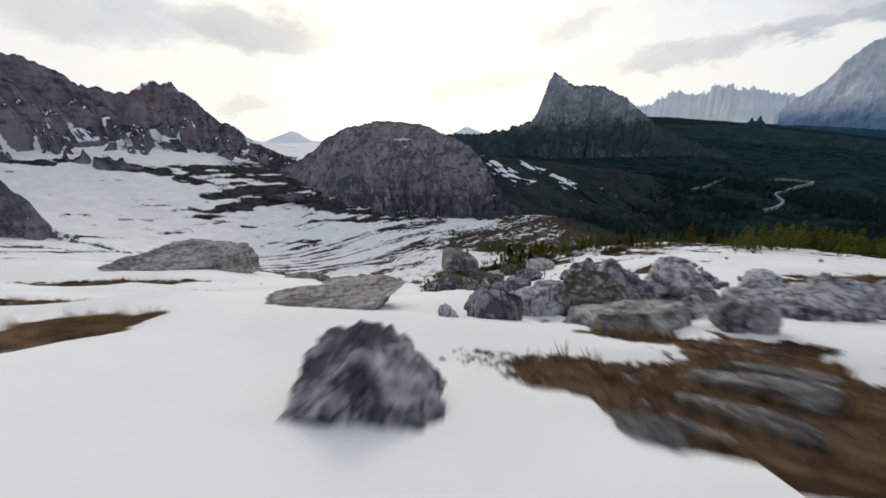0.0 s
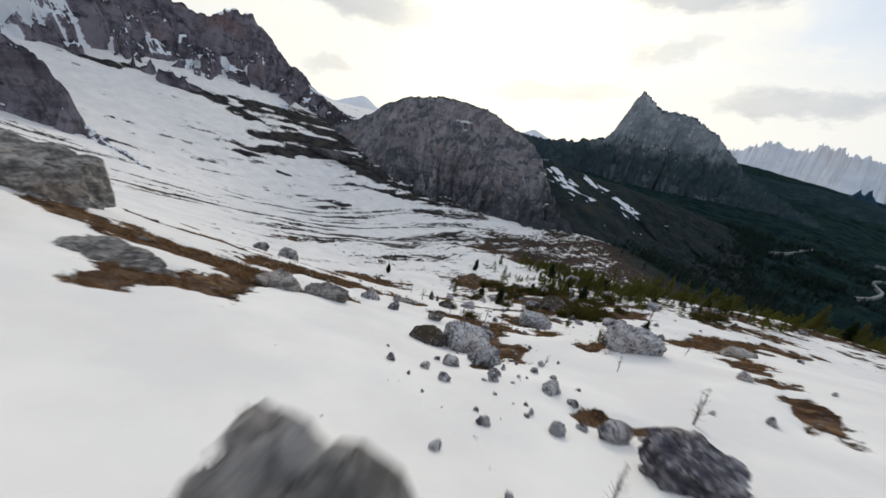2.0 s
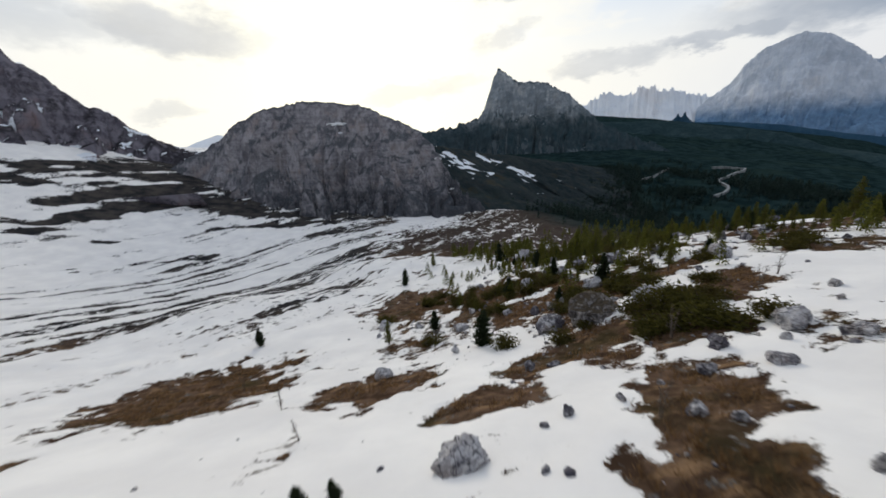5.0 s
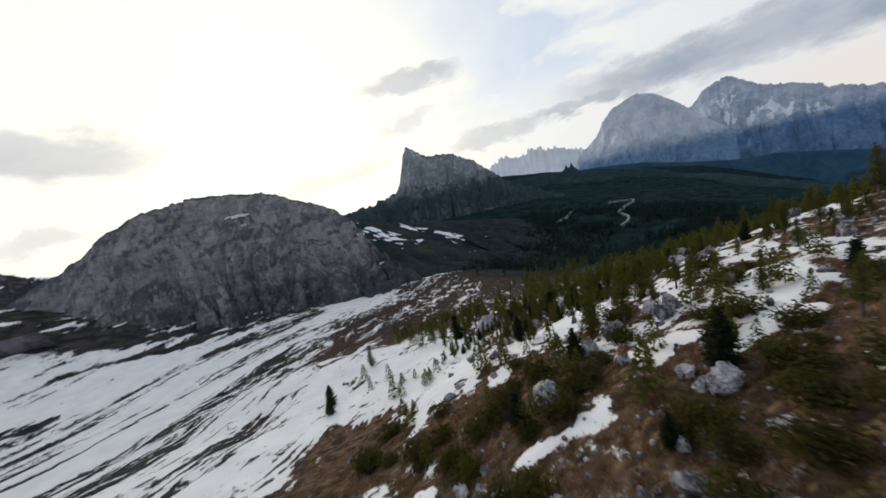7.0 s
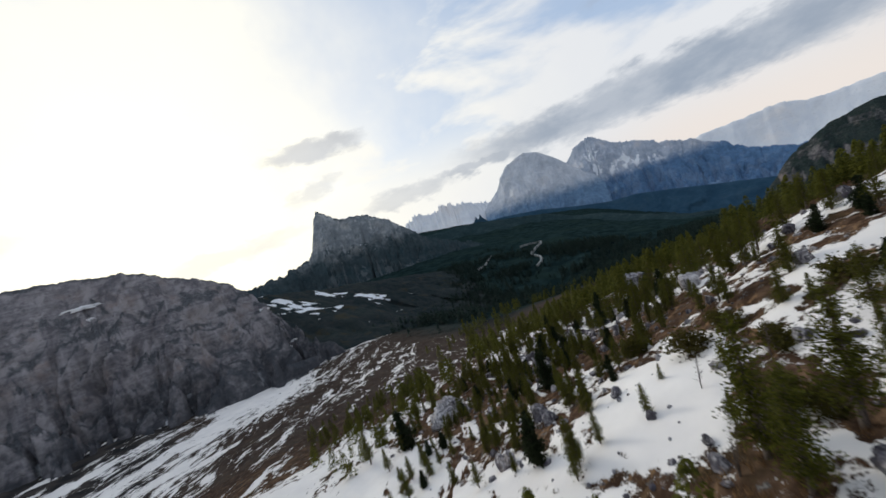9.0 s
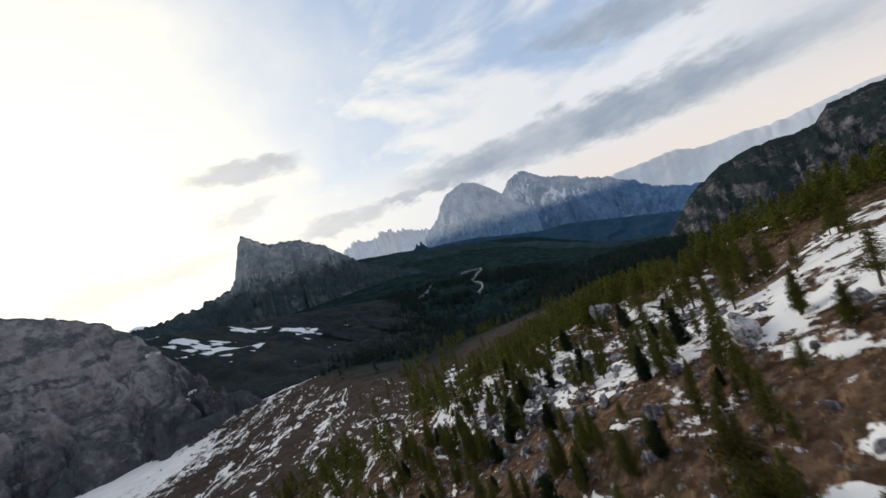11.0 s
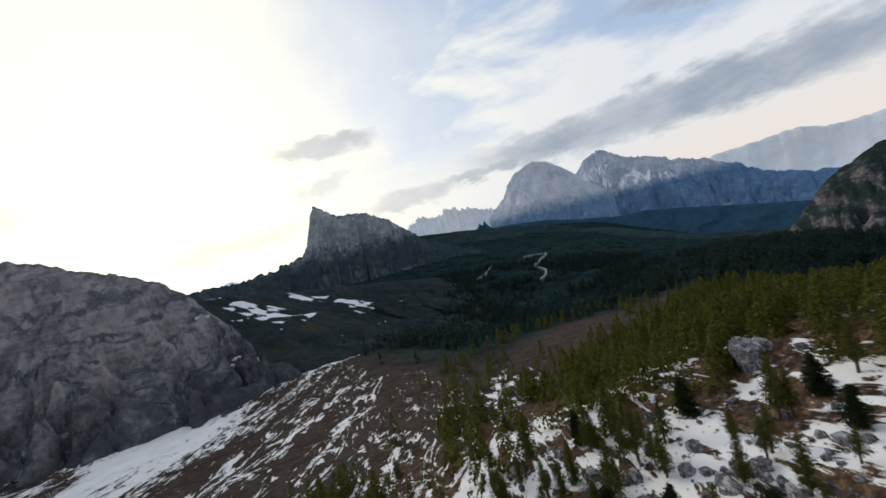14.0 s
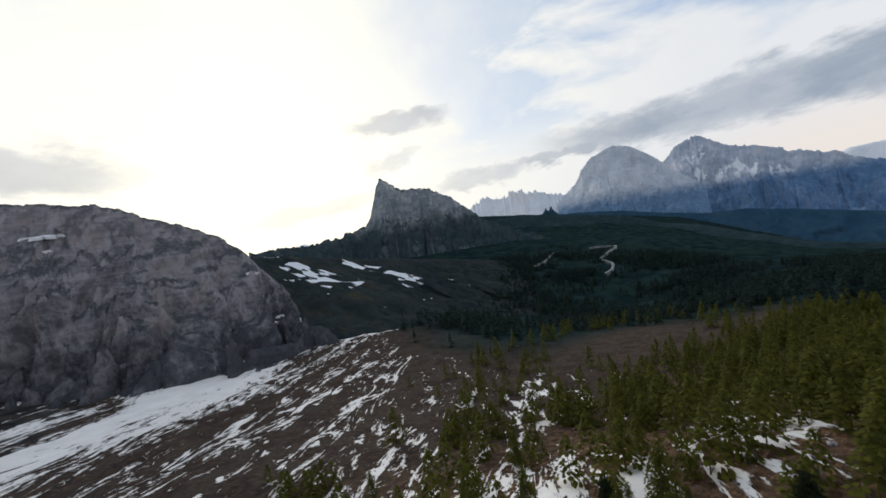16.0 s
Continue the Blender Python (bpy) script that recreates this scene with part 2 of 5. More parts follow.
# distant rock: blue-grey haze is painted into the base colours, bluest at the foot
FAR_HAZED = rock_material("far_rock", (0.40, 0.45, 0.52), (0.60, 0.63, 0.68), (0.57, 0.57, 0.59), 0.016, 0.0, 0.0, 0.1, 0.0, (20, 150), 0.4, (0.085, 0.170, 0.28), 0.12, None, 0.30)
FAR_SNOWY_HAZED = rock_material("far_snowy_rock", (0.32, 0.375, 0.46), (0.54, 0.58, 0.65), (0.56, 0.54, 0.55), 0.016, 0.0, 0.0, 0.1, 0.0, (20, 135), 0.4, (0.060, 0.140, 0.26), 0.12, None, 0.66)
# farthest ranges: near-white colours stand in for the haze before them
FAR_HAZE_PALE = rock_material("pale_far_rock", (0.72, 0.76, 0.82), (0.82, 0.84, 0.86), (0.84, 0.80, 0.78), 0.005, 0.0, 0.0, 0.1, 0.0, None, 0.3, None, 0.04)
# spur forest, its green lifted towards blue to paint in the haze
HAZED_SPUR = rock_material("spur_woods", (0.016, 0.034, 0.038), (0.036, 0.062, 0.068), (0.030, 0.050, 0.050), 0.03, 0.0, 0.0, 0.0, 0.0, None, 0.3, None, 0.1)
# woods far across the valley, with blue haze mixed into their colour
HAZED_WOOD = rock_material("far_woods", (0.022, 0.058, 0.098), (0.040, 0.086, 0.130), (0.036, 0.072, 0.100), 0.02, 0.0, 0.0, 0.0, 0.0, None, 0.3, None, 0.1)


def ground_material():
    """Snow over last year's brown grass, dark woods in the valley."""
    m, n, bsdf = material("alpine_ground")
    pos = n.add("ShaderNodeNewGeometry").outputs["Position"]
    snow = n.add("ShaderNodeAttribute", attr="snow").outputs["Fac"]
    wood = n.add("ShaderNodeAttribute", attr="wood").outputs["Fac"]
    far = n.add("ShaderNodeAttribute", attr="far").outputs["Fac"]
    n_s = n.noise(pos, 0.9, 7.0, 0.62)
    n_m = n.noise(pos, 0.16, 6.0, 0.6)
    n_f = n.noise(pos, 7.0, 5.0, 0.7)
    n_w = n.noise(pos, 0.045, 7.0, 0.65)
    streaky = n.noise(n.stretch(pos, (0.4, 1.2, 1.0), (0, 0, 0.5)), 1.2, 6.0, 0.65)
    grass = n.mix(n.step(n_s, 0.36, 0.66), (0.050, 0.031, 0.021, 1), (0.142, 0.090, 0.060, 1))
    grass = n.mix(n.math("MULTIPLY", n.step(streaky, 0.52, 0.66), 0.75), grass, (0.28, 0.175, 0.098, 1))
    grass = n.mix(n.math("MULTIPLY", n.step(n_m, 0.52, 0.66), 0.7), grass, (0.034, 0.030, 0.013, 1))
    grass = n.mix(n.math("MULTIPLY", n.step(n_f, 0.58, 0.70), 0.6), grass, (0.025, 0.016, 0.011, 1))
    stone = n.mix(n.step(n_f, 0.4, 0.62), (0.07, 0.066, 0.062, 1), (0.21, 0.20, 0.19, 1))
    grass = n.mix(n.step(n.noise(pos, 1.1, 8.0, 0.72), 0.585, 0.62), grass, stone)
    rocky = n.add("ShaderNodeAttribute", attr="rocky").outputs["Fac"]
    scree = n.mix(n.step(n_m, 0.35, 0.65), (0.026, 0.026, 0.028, 1), (0.070, 0.062, 0.056, 1))
    grass = n.mix(rocky, grass, scree)
    # dark woods; the slight blue in their green is painted for haze
    trees = n.mix(n.step(n_w, 0.41, 0.60), (0.008, 0.018, 0.019, 1), (0.020, 0.038, 0.038, 1))
    trees = n.mix(n.math("MULTIPLY", n.step(n.noise(pos, 0.012, 5.0, 0.6), 0.50, 0.66), 0.7), trees, (0.020, 0.036, 0.031, 1))
    low = n.mix(wood, grass, trees)
    white = n.mix(n.step(n_m, 0.3, 0.75), (0.770, 0.746, 0.728, 1), (0.890, 0.862, 0.828, 1))
    white = n.mix(n.math("MULTIPLY", n.step(n_s, 0.60, 0.8), 0.10), white, (0.55, 0.46, 0.38, 1))
    edge = n.math("ADD", snow, n.math("MULTIPLY", n.math("SUBTRACT", n_s, 0.5), 1.05))
    edge = n.math("ADD", edge, n.math("MULTIPLY", n.math("SUBTRACT", n_f, 0.5), 0.55))
    edge = n.math("ADD", edge, n.math("MULTIPLY", n.math("MULTIPLY", n.math("SUBTRACT", n_m, 0.5), far), 0.9))
    streak_at = n.add("ShaderNodeAttribute", attr="streak").outputs["Fac"]
    lines = n.stretch(n.stretch(pos, (1, 1, 1), (0, 0, -0.985)), (0.27, 1.0, 0.0))
    drift = n.math("SUBTRACT", n.noise(lines, 0.23, 7.0, 0.68, 2.2), 0.5)
    edge = n.math("ADD", edge, n.math("MULTIPLY", n.math("MULTIPLY", drift, streak_at), 3.4))
    lie = n.step(edge, -0.035, 0.035)
    n.link(n.mix(lie, low, white), bsdf.inputs["Base Color"])
    bsdf.inputs["Roughness"].default_value = 0.9
    n.link(n.math("MULTIPLY", lie, 0.2), bsdf.inputs["Specular IOR Level"])
    rough_h = n.math("ADD", n.math("MULTIPLY", n_s, 0.7), n.math("MULTIPLY", n_f, 0.35))
    soft_h = n.math("MULTIPLY", n_s, 0.12)
    mixh = n.add("ShaderNodeMix")
    for i, v in ((0, lie), (2, rough_h), (3, soft_h)):
        n.put(mixh.inputs[i], v)
    bump(n, bsdf, mixh.outputs[0], 0.8, 0.22)
    return m


GROUND = ground_material()


def leaf_material(name, dark, light, old):
    """Thin needles: part of the light goes through them."""
    m, n, bsdf = material(name)
    geo = n.add("ShaderNodeNewGeometry")
    rnd = n.add("ShaderNodeObjectInfo").outputs["Random"]
    col = n.mix(geo.outputs["Random Per Island"], (*dark, 1), (*light, 1))
    patch = n.noise(geo.outputs["Position"], 0.12, 3.0)
    col = n.mix(n.math("MULTIPLY", n.math("ADD", rnd, n.step(patch, 0.4, 0.7)), 0.35), col, (*old, 1))
    n.link(col, bsdf.inputs["Base Color"])
    bsdf.inputs["Roughness"].default_value = 0.75
    bsdf.inputs["Specular IOR Level"].default_value = 0.15
    thin = n.add("ShaderNodeBsdfTranslucent")
    n.link(col, thin.inputs[0])
    both = n.add("ShaderNodeMixShader")
    both.inputs[0].default_value = 0.58
    n.link(bsdf.outputs[0], both.inputs[1])
    n.link(thin.outputs[0], both.inputs[2])
    for o in m.node_tree.nodes:
        if o.bl_idname == "ShaderNodeOutputMaterial":
            n.link(both.outputs[0], o.inputs[0])
    return m


LARCH = leaf_material("larch_needles", (0.040, 0.050, 0.009), (0.180, 0.184, 0.030), (0.105, 0.100, 0.020))
STRAW = leaf_material("dry_grass", (0.080, 0.044, 0.021), (0.32, 0.200, 0.100), (0.17, 0.098, 0.047))
FOREST = leaf_material("forest_needles", (0.012, 0.026, 0.024), (0.034, 0.060, 0.050), (0.034, 0.052, 0.038))
PINE = leaf_material("pine_needles", (0.012, 0.022, 0.012), (0.040, 0.058, 0.026), (0.030, 0.036, 0.016))
SHRUB = leaf_material("shrub_leaves", (0.036, 0.038, 0.009), (0.125, 0.115, 0.024), (0.075, 0.055, 0.020))


def bark_material():
    m, n, bsdf = material("bark")
    pos = n.add("ShaderNodeTexCoord").outputs["Object"]
    v = n.noise(n.stretch(pos, (6, 6, 1.2)), 3.0, 5.0, 0.65)
    n.link(n.mix(n.step(v, 0.35, 0.65), (0.050, 0.036, 0.027, 1), (0.17, 0.135, 0.11, 1)), bsdf.inputs["Base Color"])
    bsdf.inputs["Roughness"].default_value = 0.9
    bump(n, bsdf, v, 0.8, 0.03)
    return m


BARK = bark_material()


def road_material():
    m, n, bsdf = material("pale_gravel")
    pos = n.add("ShaderNodeNewGeometry").outputs["Position"]
    v = n.noise(pos, 0.5, 5.0, 0.6)
    n.link(n.mix(v, (0.16, 0.17, 0.17, 1), (0.30, 0.31, 0.31, 1)), bsdf.inputs["Base Color"])
    bsdf.inputs["Roughness"].default_value = 0.8
    return m


ROAD = road_material()


def snow_material():
    m, n, bsdf = material("old_snow")
    pos = n.add("ShaderNodeNewGeometry").outputs["Position"]
    v = n.noise(pos, 0.4, 5.0, 0.6)
    n.link(n.mix(v, (0.78, 0.80, 0.83, 1), (0.90, 0.90, 0.90, 1)), bsdf.inputs["Base Color"])
    bsdf.inputs["Roughness"].default_value = 0.9
    bump(n, bsdf, v, 0.5, 0.3)
    return m


SNOW_MAT = snow_material()


# ---------------------------------------------------------------- noise and landform
def lattice(ix, iy, seed):
    h = (ix.astype(np.int64) * 374761393 + iy.astype(np.int64) * 668265263 + seed * 974634777) & 0xFFFFFFFF
    h = ((h ^ (h >> 13)) * 1274126177) & 0xFFFFFFFF
    return ((h ^ (h >> 16)) & 0xFFFF) / 65535.0


def vnoise(x, y, seed=0):
    ix, iy = np.floor(x), np.floor(y)
    u, v = x - ix, y - iy
    u, v = u * u * u * (u * (u * 6 - 15) + 10), v * v * v * (v * (v * 6 - 15) + 10)
    a, b = lattice(ix, iy, seed), lattice(ix + 1, iy, seed)
    c, d = lattice(ix, iy + 1, seed), lattice(ix + 1, iy + 1, seed)
    return (a * (1 - u) + b * u) * (1 - v) + (c * (1 - u) + d * u) * v - 0.5


def fbm(x, y, size, octaves=4, seed=0, gain=0.5):
    """About -0.5 to 0.5, with forms about size metres across."""
    s, amp, f, tot = 0.0, 1.0, 1.0 / size, 0.0
    for k in range(octaves):
        ca, sa = math.cos(0.7 * k), math.sin(0.7 * k)
        s = s + amp * vnoise((x * ca - y * sa) * f + 17.3 * k, (x * sa + y * ca) * f - 9.1 * k, seed + k)
        tot += amp
        amp *= gain
        f *= 2.03
    return s / tot * 1.6


def smooth(a, b, v):
    t = np.clip((v - a) / (b - a), 0, 1)
    return t * t * (3 - 2 * t)


COARSE_X, COARSE_Y = np.array([-600, -300, -120, 0, 120, 300, 600.0]), np.array([-100, 0, 100, 200, 350, 600, 1000.0])
FINE_X, FINE_Y = np.arange(-60, 121, 30.0), np.arange(0, 181, 20.0)
# heights of the broad land, one row for each x of the grid
COARSE = [
    [71.0, 60.0, 43.0, 42.0, 59.0, 20.0, -0.0],
    [48.0, 10.0, -10.0, -4.0, 12.0, -29.0, -40.0],
    [30.0, -0.0, -34.0, -59.0, -41.0, -44.0, -60.0],
    [15.0, -2.0, -44.0, -61.0, -68.0, -41.0, -50.0],
    [-11.0, -24.0, -37.0, -71.0, -81.0, -95.0, -23.0],
    [-99.0, -109.0, -100.0, -83.0, -117.0, -94.0, -39.0],
    [-130.0, -130.0, -122.0, -104.0, -112.0, -94.0, -60.0],
]
# swells of the near slope on top of it
SWELL = [
    [-0.3, 2.7, 5.3, 3.4, 0.5, -0.3, 0.8, -0.0, -1.9, -2.9],
    [-0.4, -0.5, 2.1, 1.2, -0.9, -0.1, 2.7, 1.8, 0.6, 0.4],
    [-0.2, 0.1, 0.2, 1.3, 1.1, 2.0, 1.6, 2.6, 5.9, 3.2],
    [-0.3, 1.5, 4.4, 3.7, 5.8, 6.1, 3.5, 2.4, 1.4, 1.7],
    [0.1, 1.2, 1.7, 1.8, 4.1, 5.1, 1.6, -1.4, -1.0, 1.9],
    [0.4, 0.5, 0.4, 0.7, 1.1, 0.2, -3.5, -2.5, -0.1, 2.8],
    [0.5, -0.1, -0.6, -1.2, -2.2, -2.9, -2.0, 0.5, 1.9, 3.1],
]


def weights(g, v):
    """Smooth interpolation between the nodes g, as (indices, weights)."""
    v = np.clip(v, g[0], g[-1])
    i = np.clip(np.searchsorted(g, v, side="right") - 1, 0, len(g) - 2)
    h = g[i + 1] - g[i]
    t = (v - g[i]) / h
    a, b = 2 * t ** 3 - 3 * t ** 2 + 1, t ** 3 - 2 * t ** 2 + t
    c, d = -2 * t ** 3 + 3 * t ** 2, t ** 3 - t ** 2
    lo, hi = np.maximum(i - 1, 0), np.minimum(i + 2, len(g) - 1)
    ml, mr = b * h / (g[i + 1] - g[lo]), d * h / (g[hi] - g[i])
    return ((lo, -ml), (i, a - mr), (i + 1, c + ml), (hi, mr))


def surface(gx, gy, table, x, y):
    table, z = np.array(table), 0.0
    wy = weights(gy, y)
    for i, a in weights(gx, x):
        for j, b in wy:
            z = z + a * b * table[i, j]
    return z


MOUNDS = [(1.8, 23.0, 3.4, 0.1), (5.6, 6.0, 3.0, 0.15), (2.8, 9.0, 2.6, -0.35), (-2.3, 14.6, 3.0, -0.3), (1.6, 21.0, 2.2, 0.35), (4, 47, 4.5, 0.6), (14, 46, 3.2, 0.5), (-24, 31, 9, 0.8), (12, 10, 5, 0.4), (9, 60, 5, 0.5), (-12, 49, 6, 0.4), (1.6, 39.4, 3.0, -0.5)]


def land(x, y):
    """Height of the land at x, y, without its small relief."""
    x, y = np.asarray(x, float), np.asarray(y, float)
    near = np.clip((x + 60) / 25, 0, 1) * np.clip((120 - x) / 25, 0, 1) * np.clip((y + 40) / 40, 0, 1) * np.clip((180 - y) / 30, 0, 1)
    near = near * near * (3 - 2 * near)
    z = surface(COARSE_X, COARSE_Y, COARSE, x, y) + near * surface(FINE_X, FINE_Y, SWELL, x, y)
    for mx, my, mr, mh in MOUNDS:
        z = z + mh * np.exp(-((x - mx) ** 2 + (y - my) ** 2) / (mr * mr))
    r, az = np.hypot(x, y - 120), np.degrees(np.arctan2(x, y - 120))
    rim = np.interp(az, [-180, -60, -30, 0, 15, 30, 45, 60, 72, 85, 100, 180], [150, 130, 10, -30, 40, 85, 15, -110, -290, -400, -400, 150])
    floor_z = np.interp(az, [-180, -60, 0, 30, 60, 90, 180], [60, 30, -50, -95, -115, -150, 40])
    outer = floor_z + (rim - floor_z) * smooth(600, 2300, r)
    k = smooth(420, 900, r)
    return z * (1 - k) + (outer + 18 * fbm(x, y, 320, 4, 5) * k) * k


def land_at(x, y):
    return float(land(np.array([x]), np.array([y]))[0])


# ---------------------------------------------------------------- where snow lies
# bare ground near the start: x, y, half length, half width, turn in degrees
# round the start
BARE_START = [
    (18.5, 14, 6, 2.6, 30), (5.9, 10, 2.6, 1.5, 35), (10.5, 12.3, 4.6, 2, 25), (5.4, 8.2, 2.4, 1.2, 20), (4.6, 3.4, 3, 1.5, 5),
    (5.2, 2, 2.6, 1, -10), (7.5, 3.8, 3.5, 1.8, 10), (6.4, 6.2, 2.4, 1.1, 15), (-6.8, 5, 1.5, 0.9, 60), (-15, 14.5, 5.5, 1.6, 25),
    (1, 16.3, 2.4, 1, 10), (20, 16.5, 8, 2.4, 25), (10.5, 11.5, 3, 1.2, 25),
]
# round the mound and the snow field beyond it
BARE_MOUND = [
    (25, 19.5, 8, 3.4, 25), (3.8, 37.6, 2.4, 1, 80), (-23, 22, 6, 1.6, 15), (3, 19.6, 4.6, 3.4, 15), (8.3, 18.9, 3.8, 2.4, 20),
    (-3.4, 20.2, 1.5, 0.7, 25), (-11.5, 34, 4.5, 2.4, 65), (-17, 39, 9, 2.4, 18), (18.2, 37, 3.2, 1, 60), (19, 30, 6, 0.9, 20),
    (3.6, 42, 2.4, 1.4, 80), (-11, 40.8, 3.2, 1, 15), (7.8, 32, 1.8, 0.9, 20), (27, 21, 8, 2.2, 20),
]
# the shelf above the bowl
BARE_SHELF = [
    (-25, 48, 9, 1.4, 15), (1, 49.4, 3.5, 2.1, -8), (8.8, 49.9, 3.6, 1.3, 62), (5.2, 48.2, 1.5, 0.8, -60), (7.5, 57.2, 3.2, 2.2, 60),
    (5.8, 51.4, 1.5, 0.8, 0), (-4.1, 53, 3.4, 0.8, 82), (24.5, 49, 11, 1.5, 56), (3.4, 45.8, 3.2, 2.4, 60), (-12, 49, 7.5, 3.6, 40),
    (-20, 56, 7, 2.4, 30), (-7.6, 43.4, 2, 1.1, 45), (13.4, 46, 3.3, 1.7, 25), (30, 61.5, 8, 2.2, 20), (11.5, 62.5, 4, 2.6, 40),
    (-30, 60, 9, 1.5, 20), (25.5, 52, 3, 1, 25), (9, 54.5, 2.6, 1.3, 30),
]
# the rim of the slope
BARE_RIM = [
    (20.5, 74.3, 4.6, 2.2, 15), (19, 72.2, 5, 2, 10), (32.5, 63, 7, 1.8, 60), (3.5, 66, 2.4, 1.6, 20), (-19, 82, 9, 8, 60),
    (21, 84, 9, 7.5, 40), (12, 71, 6, 2.6, 20), (24, 74, 7, 2.5, 20), (41, 68, 9, 2, 15), (18, 68.5, 4, 2.2, 20),
    (-3, 74, 4, 5, 80), (30, 84, 9, 3, 20), (-26, 66, 7, 1.6, 20),
]
# the rib lower down
BARE_RIB = [
    (38.5, 93.3, 4, 1.3, -35), (41, 98.4, 4, 1.3, -30), (32.3, 101.2, 4, 2, -30), (26.8, 90, 2.6, 1.3, -40), (28.5, 101, 3.6, 2.6, 30),
    (22, 101.5, 4.2, 3, 30), (20.5, 109.5, 3, 2.6, 40), (3, 112, 9, 20, 0), (15, 97, 15, 11, 60), (32, 96, 8, 4.5, 60),
]
BARE = BARE_START + BARE_MOUND + BARE_SHELF + BARE_RIM + BARE_RIB
# snow lying on the bare rib lower down
LYING = [(33, 88, 7, 2.0, 25), (42.5, 95.6, 5, 1.0, -30), (15.4, 91.0, 3.4, 1.3, -8), (6.3, 93.5, 1.8, 1.0, 30), (8.5, 83.2, 1.6, 0.9, 30), (10.8, 80.8, 1.7, 0.9, 20), (20, 106, 3.5, 1.4, 60), (29.8, 86.8, 2.4, 1.0, 30), (24.8, 90.3, 2.3, 1.3, 30), (12.5, 118, 9, 2.2, 115), (25.5, 78.8, 6.5, 1.8, 8), (31.5, 106, 6.0, 3.6, 50), (26.8, 95.2, 2.7, 1.3, -45), (34.3, 97.0, 4.4, 2.0, 62), (22, 117, 7, 2.4, 100), (36, 98.5, 3.8, 1.5, 10), (34, 118, 3, 1.6, 60),
         (30.0, 93.6, 6.0, 1.3, -41), (27, 86.5, 2.2, 0.8, 30), (35, 90, 4, 1.0, 20)]
# dark rock bands on the western snow slope
# below the ridge
BANDS_HIGH = [
    (-227, 269, 19, 8, 55), (-198, 272, 11, 5, 51), (-163, 274, 31, 6, 43), (-160, 246, 31, 5, 42), (-150, 302, 23, 6, 42),
    (-145, 266, 20, 6, 38), (-165, 227, 13, 3.5, 45), (-273, 228, 14, 8, 55), (-262, 245, 4, 3, 57), (-320, 290, 26, 14, 60),
    (-205, 300, 20, 7, 50),
]
# in the bowl
BANDS_LOW = [
    (-140, 345, 26, 10, 51), (-133, 232, 7, 3, 35), (-119, 202, 6, 2.5, 28), (-91, 217, 9, 3, 10), (-137, 292, 18, 6, 39),
    (-65, 268, 26, 6, 14), (-30, 252, 20, 9, 40), (-16, 212, 15, 5, 55), (-4, 276, 16, 8, 55), (-30, 203, 14, 4, 55),
    (-40, 300, 22, 7, 20), (-25, 155, 8, 2, 60), (-8, 152, 9, 2, 60), (-110, 300, 24, 8, 20), (-85, 290, 20, 5, 10),
]
BANDS = BANDS_HIGH + BANDS_LOW


def blobs(x, y, spots, wander=2.4, size=3.4):
    """Above 0 within the spots, about -1 far from them."""
    best = np.full(x.shape, -1.0)
    wx = x + wander * fbm(x, y, size, 4, 61, 0.6)
    wy = y + wander * fbm(x, y, size, 4, 67, 0.6)
    for cx, cy, a, b, turn in spots:
        c, s = math.cos(radians(turn)), math.sin(radians(turn))
        dx, dy = wx - cx, wy - cy
        best = np.maximum(best, 1 - np.hypot((dx * c + dy * s) / a, (dy * c - dx * s) / b))
    return best


